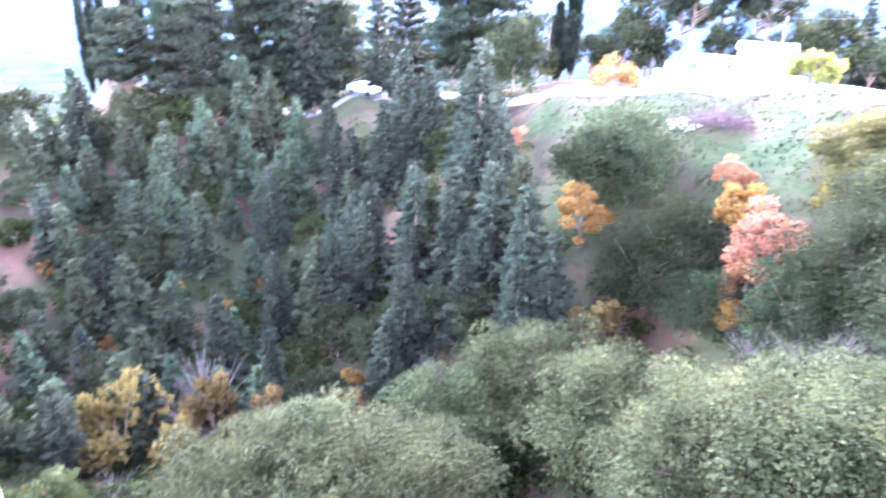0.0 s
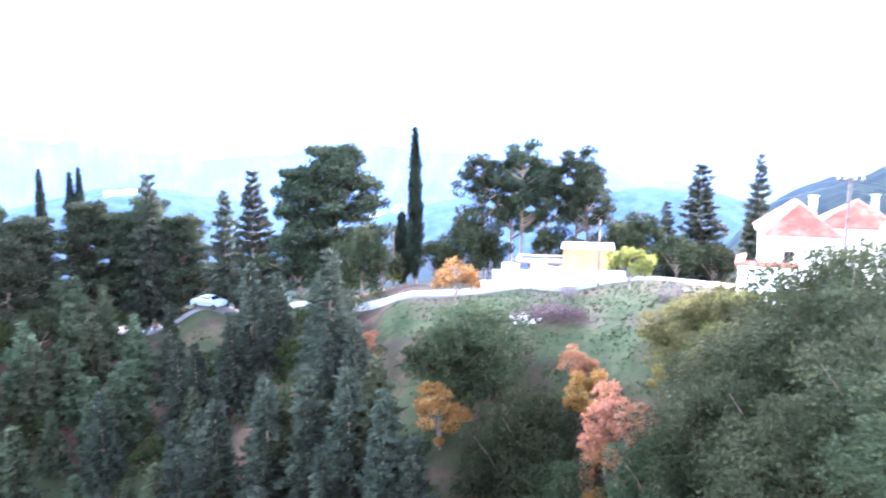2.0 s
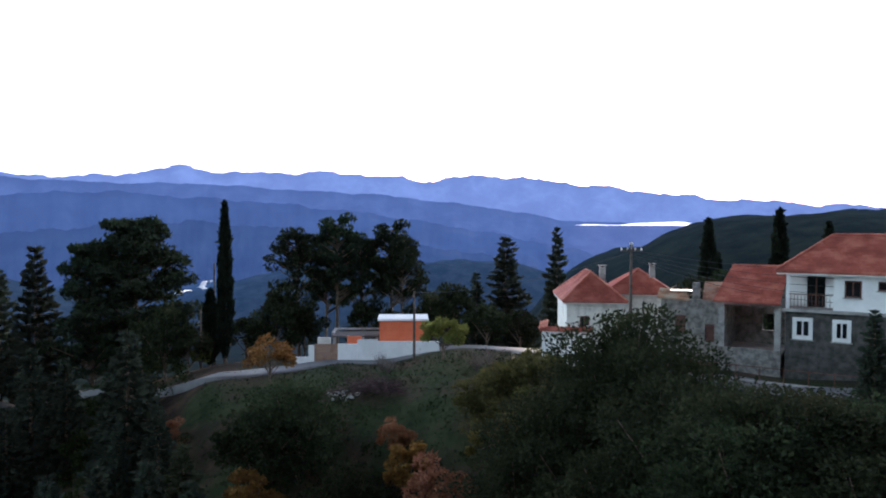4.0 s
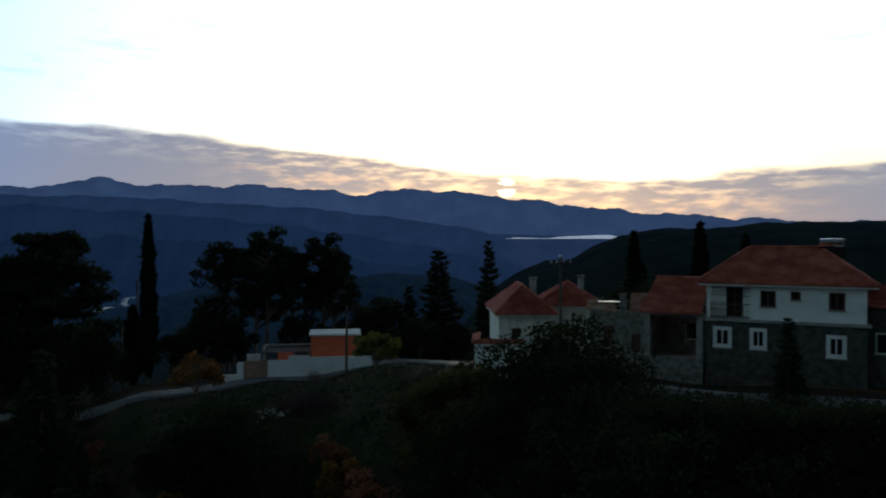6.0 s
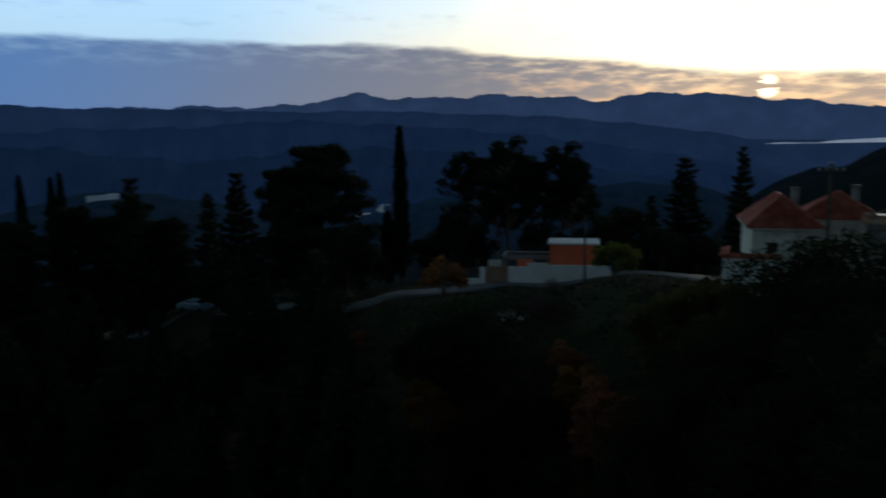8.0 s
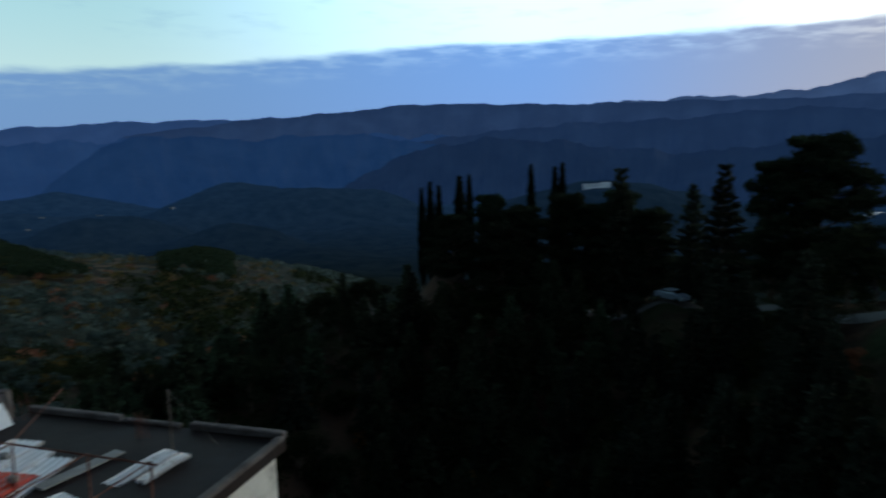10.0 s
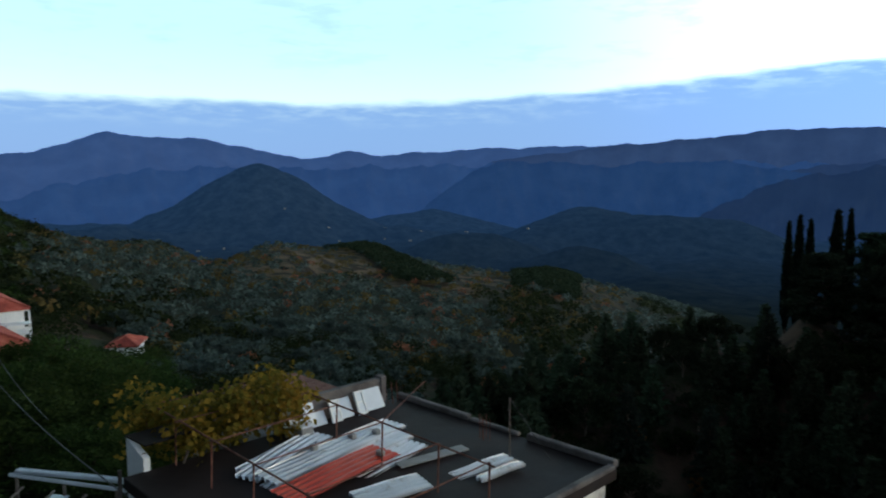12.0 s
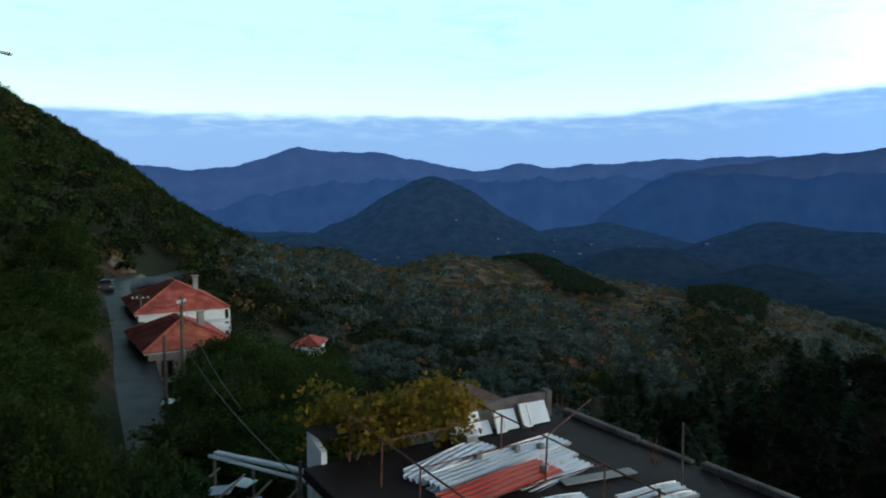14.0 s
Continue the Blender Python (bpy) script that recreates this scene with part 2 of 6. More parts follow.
M = {
    "bark": material("bark", (0.07, 0.05, 0.035), (0.16, 0.12, 0.09), scale=4, rough=0.95, bump=0.8, fine=1),
    "pale_bark": material("pale_bark", (0.2, 0.17, 0.13), (0.34, 0.3, 0.25), scale=4, rough=0.95, bump=0.6, fine=1),
    "fir": leaf_material("fir_needles", (0.017, 0.024, 0.017), (0.05, 0.064, 0.044)),
    "young": leaf_material("young_pine_needles", (0.024, 0.036, 0.02), (0.07, 0.092, 0.052)),
    "pine": leaf_material("pine_needles", (0.012, 0.018, 0.011), (0.036, 0.05, 0.028)),
    "cypress": leaf_material("cypress_leaves", (0.008, 0.013, 0.009), (0.022, 0.031, 0.02), 0.2),
    "oak": leaf_material("oak_leaves", (0.011, 0.016, 0.008), (0.04, 0.05, 0.025)),
    "pale": leaf_material("pale_green_leaves", (0.018, 0.024, 0.011), (0.07, 0.08, 0.036), 0.3),
    "yellowing": leaf_material("yellowing_leaves", (0.036, 0.038, 0.013), (0.125, 0.12, 0.042), 0.2),
    "green": leaf_material("fresh_green_leaves", (0.014, 0.028, 0.006), (0.058, 0.092, 0.024), 0.2),
    "olive": leaf_material("olive_leaves", (0.034, 0.05, 0.042), (0.135, 0.175, 0.15), 0.06),
    "scrub": leaf_material("scrub_leaves", (0.010, 0.016, 0.006), (0.038, 0.05, 0.018), 0.16),
    "olive_far": material("grove_leaves", (0.018, 0.028, 0.022), (0.07, 0.095, 0.08), (0.17, 0.21, 0.185), scale=0.2, rough=0.85, island=0.2, leaf=True),
    "scrub_far": material("thicket_leaves", (0.006, 0.010, 0.004), (0.022, 0.03, 0.011), (0.055, 0.066, 0.024), scale=0.17, rough=0.85, island=0.25, leaf=True),
    "orange": leaf_material("orange_autumn_leaves", (0.12, 0.055, 0.016), (0.31, 0.16, 0.05), 0.2),
    "pink": leaf_material("russet_autumn_leaves", (0.16, 0.065, 0.03), (0.36, 0.17, 0.095), 0.2),
    "yellow": leaf_material("yellow_leaves", (0.09, 0.1, 0.025), (0.24, 0.25, 0.07), 0.1),
    "ochre": leaf_material("ochre_autumn_leaves", (0.07, 0.048, 0.016), (0.18, 0.13, 0.045), 0.3),
    "vine": material("vine_leaves", (0.05, 0.062, 0.01), (0.19, 0.145, 0.022), (0.45, 0.25, 0.035), scale=0.9, rough=0.8, island=0.5, leaf=True),
    "twig": material("bare_twigs", (0.09, 0.07, 0.06), (0.17, 0.14, 0.125), scale=3, rough=0.9),
    "asphalt": material("wet_asphalt", (0.012, 0.014, 0.018), (0.032, 0.036, 0.043), scale=0.5, rough=0.55, bump=0.2, fine=1, spec=0.1),
    "lane": material("concrete_lane", (0.075, 0.075, 0.078), (0.13, 0.13, 0.133), scale=0.4, rough=0.7, bump=0.3, fine=1),
    "white": material("white_limewash", (0.72, 0.72, 0.7), (0.84, 0.84, 0.82), scale=0.9, rough=0.85, bump=0.2, fine=1, stain=(0.55, 0.53, 0.5), stain_at=0.1),
    "cream": material("cream_render", (0.58, 0.55, 0.47), (0.72, 0.69, 0.6), scale=0.8, rough=0.85, bump=0.2, fine=1, stain=(0.36, 0.33, 0.28)),
    "orange_paint": material("orange_paint", (0.74, 0.13, 0.05), (0.84, 0.18, 0.08), scale=0.7, rough=0.7, bump=0.1, fine=1),
    "tile": material("red_roof_tiles", (0.22, 0.045, 0.03), (0.32, 0.07, 0.045), (0.42, 0.125, 0.085), scale=0.8, rough=0.8, bump=0.4, fine=1, own_tint=0.05),
    "old_tile": material("weathered_roof_tiles", (0.2, 0.1, 0.07), (0.42, 0.2, 0.13), (0.36, 0.29, 0.22), scale=0.9, rough=0.9, bump=0.5, fine=1, own_tint=0.2),
    "dark_stone": material("dark_stone_masonry", (0.03, 0.029, 0.028), (0.085, 0.08, 0.076), scale=2.0, rough=0.9, bump=0.9, fine=1),
    "stone": material("grey_stone_masonry", (0.1, 0.095, 0.09), (0.27, 0.255, 0.235), scale=2.4, rough=0.9, bump=0.9, fine=1),
    "concrete": material("grey_concrete", (0.2, 0.19, 0.18), (0.34, 0.33, 0.31), scale=0.7, rough=0.85, bump=0.5, fine=1, stain=(0.1, 0.095, 0.09)),
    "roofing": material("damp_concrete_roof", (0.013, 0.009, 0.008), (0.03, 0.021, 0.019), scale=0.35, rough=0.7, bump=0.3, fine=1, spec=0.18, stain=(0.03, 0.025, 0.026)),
    "tin": material("galvanised_sheet", (0.62, 0.64, 0.67), (0.82, 0.84, 0.87), scale=0.9, rough=0.4, metal=0.3, fine=1, stain=(0.4, 0.35, 0.3), stain_at=0.1),
    "red_tin": material("red_painted_sheet", (0.5, 0.055, 0.03), (0.62, 0.085, 0.05), scale=0.7, rough=0.4, fine=1),
    "tan": material("tan_render", (0.24, 0.18, 0.14), (0.36, 0.28, 0.22), scale=0.8, rough=0.9, bump=0.3, fine=1, stain=(0.16, 0.12, 0.09)),
    "rust": material("rusty_iron", (0.1, 0.035, 0.025), (0.2, 0.085, 0.055), scale=5, rough=0.85, metal=0.2, bump=0.4, fine=1),
    "wood": material("weathered_timber", (0.14, 0.1, 0.07), (0.26, 0.2, 0.15), scale=3, rough=0.85, bump=0.4, fine=1),
    "pole": material("creosoted_pole", (0.06, 0.045, 0.035), (0.13, 0.1, 0.08), scale=3, rough=0.9, bump=0.4, fine=1),
    "brown_gate": material("brown_boards", (0.22, 0.12, 0.08), (0.32, 0.19, 0.13), scale=2, rough=0.75, fine=1),
    "frame_white": material("white_frame_paint", (0.74, 0.74, 0.73), (0.84, 0.84, 0.83), scale=2, rough=0.5),
    "panel": material("white_lacquered_panel", (0.66, 0.71, 0.76), (0.8, 0.84, 0.88), scale=0.8, rough=0.16, stain=(0.5, 0.5, 0.48), stain_at=0.1),
    "glass": material("dark_window_glass", (0.012, 0.014, 0.017), (0.02, 0.022, 0.026), scale=1, rough=0.08),
    "shutter": material("brown_shutter", (0.06, 0.022, 0.018), (0.11, 0.045, 0.035), scale=2, rough=0.7, fine=1),
    "soil": material("dug_red_soil", (0.1, 0.045, 0.028), (0.22, 0.1, 0.06), scale=0.8, rough=0.95, bump=0.9, fine=1),
    "rubble": material("pale_rubble", (0.3, 0.29, 0.27), (0.52, 0.51, 0.48), scale=2, rough=0.9, bump=0.6, fine=1),
    "cable": material("black_cable", (0.02, 0.02, 0.02), (0.05, 0.05, 0.05), scale=2, rough=0.6),
    "old_concrete": material("dark_old_concrete", (0.06, 0.048, 0.044), (0.14, 0.12, 0.11), scale=1.2, rough=0.9, bump=0.6, fine=1),
    "rock": material("ochre_rock", (0.1, 0.075, 0.05), (0.24, 0.19, 0.14), scale=0.5, rough=0.95, bump=0.8, fine=1),
    "brush": material("cut_brushwood", (0.03, 0.014, 0.014), (0.085, 0.042, 0.04), scale=2, rough=0.9),
    "pale_field": material("pale_plastic_covers", (0.2, 0.22, 0.24), (0.36, 0.38, 0.4), scale=0.05, rough=0.5),
    # the mist glows by itself: its brightness is painted in as emission
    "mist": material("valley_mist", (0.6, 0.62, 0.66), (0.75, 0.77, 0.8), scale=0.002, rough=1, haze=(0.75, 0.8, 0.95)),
    "chrome": material("polished_metal", (0.6, 0.6, 0.62), (0.75, 0.75, 0.77), scale=2, rough=0.2, metal=1),
    "tyre": material("tyre_rubber", (0.015, 0.015, 0.015), (0.03, 0.03, 0.03), scale=5, rough=0.85),
    "car_paint": material("silver_blue_car_paint", (0.25, 0.33, 0.42), (0.28, 0.36, 0.45), scale=1, rough=0.3, metal=0.3),
    "dark_car_paint": material("dark_car_paint", (0.03, 0.035, 0.045), (0.04, 0.045, 0.055), scale=1, rough=0.25),
}


# ---- building helpers ----
def plan(az, d):
    """A place on the plan: degrees to the right of +y, and metres from the viewpoint."""
    return d * math.sin(radians(az)), d * math.cos(radians(az))


def bm_mesh(name, bm, mat, smooth=False):
    me = bpy.data.meshes.new(name)
    bm.to_mesh(me)
    bm.free()
    me.materials.append(M[mat])
    if smooth:
        me.polygons.foreach_set("use_smooth", [True] * len(me.polygons))
    return me


def array_mesh(name, verts, faces, mat, smooth=False):
    """A mesh from numpy arrays of corners and of quads or triangles."""
    me = bpy.data.meshes.new(name)
    k = faces.shape[1]
    me.vertices.add(len(verts))
    me.vertices.foreach_set("co", np.asarray(verts, np.float32).ravel())
    me.loops.add(faces.size)
    me.loops.foreach_set("vertex_index", faces.astype(np.int32).ravel())
    me.polygons.add(len(faces))
    me.polygons.foreach_set("loop_start", np.arange(0, faces.size, k, dtype=np.int32))
    if smooth:
        me.polygons.foreach_set("use_smooth", np.ones(len(faces), bool))
    me.materials.append(M[mat])
    me.update(calc_edges=True)
    return me


def part(name, bm, mat, parent, label="", smooth=False):
    """One mesh object under a thing or a part."""
    ob = new(name, bm if isinstance(bm, bpy.types.Mesh) else bm_mesh(name, bm, mat, smooth))
    ob.parent = parent
    return tagged(ob, label)


def thing(name, at, yaw=0.0, label="", category="", group="", kind=""):
    ob = new(name)
    ob.empty_display_size = 0.2
    ob.matrix_world = pose(*at, 0, 0, yaw)
    return tagged(ob, label, category, group, kind)


def box(bm, x0, x1, y0, y1, z0, z1, bevel=0.0):
    made = bmesh.ops.create_cube(bm, size=1, matrix=Matrix.LocRotScale(((x0 + x1) / 2, (y0 + y1) / 2, (z0 + z1) / 2), None, (abs(x1 - x0), abs(y1 - y0), abs(z1 - z0))))["verts"]
    if bevel:
        edges = list({e for v in made for e in v.link_edges})
        bmesh.ops.bevel(bm, geom=edges, offset=bevel, segments=1, affect="EDGES")
    return made


def boxed(*args, bevel=0.0):
    bm = bmesh.new()
    box(bm, *args, bevel=bevel)
    return bm


def holed(width, z0, z1, y0, y1, holes):
    """A wall along x from 0 to width, with openings (x0, x1, z0, z1) that go through it."""
    bm = bmesh.new()
    xs = sorted({0, width, *[h[0] for h in holes], *[h[1] for h in holes]})
    zs = sorted({z0, z1, *[h[2] for h in holes], *[h[3] for h in holes]})
    for xa, xb in zip(xs, xs[1:]):
        run = []
        for za, zb in zip(zs, zs[1:]):
            if any(h[0] <= (xa + xb) / 2 <= h[1] and h[2] <= (za + zb) / 2 <= h[3] for h in holes):
                continue
            if run and run[-1][1] == za:
                run[-1][1] = zb
            else:
                run.append([za, zb])
        for za, zb in run:
            box(bm, xa, xb, y0, y1, za, zb)
    bmesh.ops.remove_doubles(bm, verts=bm.verts, dist=1e-5)
    return bm


def tube_arrays(points, radii, sides=6):
    p = np.array(points, float)
    t = np.gradient(p, axis=0)
    t /= np.linalg.norm(t, axis=1)[:, None] + 1e-9
    ref = np.array([0.31, 0.95, 0.05])
    a = np.cross(t, ref)
    a /= np.linalg.norm(a, axis=1)[:, None] + 1e-9
    b = np.cross(t, a)
    ang = np.linspace(0, 2 * np.pi, sides, endpoint=False)
    ring = p[:, None] + np.array(radii)[:, None, None] * (np.cos(ang)[None, :, None] * a[:, None] + np.sin(ang)[None, :, None] * b[:, None])
    k, n = np.arange(sides), len(p)
    f = np.concatenate([np.stack([i * sides + k, i * sides + (k + 1) % sides, (i + 1) * sides + (k + 1) % sides, (i + 1) * sides + k], -1) for i in range(n - 1)])
    return ring.reshape(-1, 3), f


def tubes_mesh(name, runs, mat, sides=6):
    """Several tapered tubes, each (points, radii), as one mesh."""
    vs, fs, k = [], [], 0
    for pts, rad in runs:
        v, f = tube_arrays(pts, rad, sides)
        vs.append(v)
        fs.append(f + k)
        k += len(v)
    return array_mesh(name, np.concatenate(vs), np.concatenate(fs), mat, True)


def rod(bm, a, b, r, sides=8, r2=None):
    a, b = Vector(a), Vector(b)
    bmesh.ops.create_cone(bm, cap_ends=True, segments=sides, radius1=r, radius2=r if r2 is None else r2, depth=(b - a).length,
                          matrix=Matrix.Translation((a + b) / 2) @ (b - a).to_track_quat("Z", "Y").to_matrix().to_4x4())


def rodded(a, b, r, sides=8, r2=None):
    bm = bmesh.new()
    rod(bm, a, b, r, sides, r2)
    return bm


# ---- the ground: a village spur, a wooded ravine, olive slopes and the wide valley ----
RIDGE = [(45, 50, -9.3), (50, 48, -9.0), (36, 52, -9.5), (30, 56, -9.9), (25, 60, -10.5), (21, 64, -11.2), (15.8, 71, -12.2), (12.6, 68, -12.3), (5.6, 68.5, -13.1), (1, 66, -13.2), (-4.4, 64, -13.5),
         (-12, 80, -16.6), (-20, 89, -19.0), (-30, 98, -18.5), (-38, 102, -17.5), (-46, 97, -20.5), (-51, 86, -23.5), (-58, 73, -26.5), (-65, 62, -27.5), (62, 45, -7), (75, 50, -3)]
RAVINE = [(6, 57, -13.2), (11, 54, -13.1), (15, 48, -13.2), (0, 58, -13.9), (11, 46, -15.6), (-1, 46, -18), (5, 38, -24), (13, 38, -19.5), (20, 42, -15), (28, 42, -13.5), (-10, 60, -18.5), (-10, 45, -25),
          (-20, 72, -23.5), (-20, 50, -30), (-30, 75, -27), (-30, 55, -34), (-40, 75, -31), (-40, 50, -35), (-5, 34, -27), (12, 30, -24), (25, 30, -19), (-15, 35, -30), (-30, 38, -32), (-48, 60, -33), (-58, 45, -31)]
NEAR = [(a, d, z) for d, z in ((3, -9.0), (9, -10.5)) for a in (-150, -90, -45, 0, 45, 90, 150)] + [(0, 20, -20), (20, 20, -17), (45, 25, -12), (-25, 20, -21), (-50, 20, -17)]
LEFT = [(-72, 20, -12.5), (-90, 22, -12), (-80, 40, -18), (-72, 85, -27), (-72, 150, -33), (-60, 150, -41), (-50, 170, -49), (-85, 160, -33), (-72, 300, -43), (-60, 300, -47), (-80, 480, -45), (-72, 480, -46.5), (-63, 450, -59), (-57, 430, -57.5), (-51, 400, -66)]
SLOPE = [(-104, 34, -12.7), (-104.5, 54, -13.2), (-104.1, 71, -13.3), (-104.2, 88, -13.4), (-101.8, 128, -15.5), (-97, 62, -16), (-94, 80, -19), (-111, 40, -9), (-111, 70, -5), (-108, 110, -8), (-112, 350, 38), (-108, 350, 25),
         (-103.6, 350, 7), (-98.9, 360, -17), (-94.8, 400, -32), (-88, 430, -39.5), (-84.6, 400, -47.5), (-84.4, 490, -62), (-125, 350, 105), (-125, 80, 8), (-125, 30, -6), (-95, 45, -15.5)]
BEHIND = [(a, d, z) for a in (100, 130, 160, 190, 215) for d, z in ((40, 2), (120, 40), (400, 170))] + [(80, 120, 6), (60, 120, -14), (45, 110, -18), (25, 120, -24), (0, 120, -26), (-20, 130, -32), (-38, 140, -40), (0, 220, -60), (30, 220, -52), (-30, 250, -70), (60, 300, -30)]
FAR = [(-80, 900, -112), (-60, 900, -122), (-40, 800, -125), (-20, 700, -120), (0, 700, -120), (20, 600, -95), (40, 600, -70), (60, 600, -40), (-95, 900, -100), (-110, 900, 60), (90, 700, 60), (150, 900, 200), (-150, 900, 220)]
KNOWN = np.array(RIDGE + RAVINE + NEAR + LEFT + SLOPE + BEHIND + FAR, float)


def log_plan(az, d):
    a, r = np.radians(az), np.log(np.maximum(d, 1.0) / 2.0) + 0.35
    return np.stack([r * np.sin(a), r * np.cos(a)], -1)


SITES = log_plan(KNOWN[:, 0], KNOWN[:, 1])
gap = np.sqrt(((SITES[:, None] - SITES[None]) ** 2).sum(-1) + 0.01)
WEIGHTS = np.linalg.solve(gap + np.eye(len(SITES)) * 0.004, KNOWN[:, 2] + 30)
# far hills: bearing, distance, height of the top, half width along and across the bearing, roundness
HILLS = [(-80.6, 2300, 56, 190, 205, 0.15), (-53.5, 2000, -78, 150, 150, 0.8), (-63.3, 1600, -122, 90, 98, 0.9), (-54.5, 1380, -133, 60, 70, 0.8), (-47, 1900, -92, 120, 150, 0.9), (-70, 2050, -135, 70, 150, 0.8), (-92, 2000, -122, 90, 130, 0.8), (-67, 2700, -118, 120, 170, 0.7),
         (54, 950, 27, 260, 230, 0.2), (45.5, 930, 24, 240, 130, 0.2), (37, 900, 17, 200, 105, 0.2), (29, 900, -22, 150, 70, 0.3), (-25, 1500, -72, 170, 170, 1.0), (6, 1600, -80, 150, 190, 1.0), (17, 1500, -70, 150, 150, 1.0)]


def wave(x, y, s, seed):
    """Smooth rolling relief out of a few crossed sines."""
    r = np.random.RandomState(seed)
    h = 0
    for k in range(9):
        f, a = (1.7 ** (k % 5)) / s, r.uniform(0, 2 * np.pi)
        h = h + np.sin((x * np.cos(a) + y * np.sin(a)) * f * 2 * np.pi + r.uniform(0, 6.28)) / (1.5 ** (k % 5))
    return h / 4


def ground_z(x, y):
    x, y = np.asarray(x, float), np.asarray(y, float)
    d = np.hypot(x, y)
    az = np.degrees(np.arctan2(x, y))
    q = log_plan(az, d)
    near = np.sqrt(((q[..., None, :] - SITES) ** 2).sum(-1) + 0.01) @ WEIGHTS - 30
    low = -170 - 0.012 * np.maximum(d - 1800, 0)
    low = low + 420 * np.clip((np.abs(az + 180 - 360 * (az > 0)) < 75) * 1.0, 0, 1) * np.clip((d - 700) / 2500, 0, 1) * np.clip((75 - np.abs(az + 180 - 360 * (az > 0))) / 25, 0, 1)
    k = np.clip((np.log(np.maximum(d, 1)) - np.log(480)) / (np.log(1500) - np.log(480)), 0, 1)
    k = k * k * (3 - 2 * k)
    z = near * (1 - k) + low * k
    for a, r, top, along, across, dome in HILLS:
        hx, hy = plan(a, r)
        u = ((x - hx) * math.sin(radians(a)) + (y - hy) * math.cos(radians(a))) / along
        v = ((x - hx) * math.cos(radians(a)) - (y - hy) * math.sin(radians(a))) / across
        off = np.sqrt(u * u + v * v + 0.03) - 0.17
        off = off * (1 + 0.12 * np.sin(x / across * 1.3 + r) * np.cos(y / across * 1.1 + a) * np.clip(off, 0, 1))
        g = (1 - dome) * np.clip(1 - off / 2.0, 0, 1) ** 1.15 + dome * np.clip(1 - (off / 2.0) ** 2, 0, 1) ** 1.6
        z = z + np.maximum(top - z, 0) * g
    rough = np.clip((d - 25) / 60, 0, 1)
    z = z + wave(x, y, 26, 3) * 0.45 * np.clip((d - 95) / 80, 0, 1) + wave(x, y, 260, 5) * np.clip((d - 450) / 900, 0, 1) * 11 + wave(x, y, 90, 9) * np.clip((d - 300) / 900, 0, 1) * 2.0 + wave(x, y, 40, 12) * np.clip((d - 250) / 500, 0, 1) * 0.8
    return z


def gz(x, y):
    return float(ground_z(x, y))


def on(az, d, lift=0.0):
    x, y = plan(az, d)
    return x, y, gz(x, y) + lift


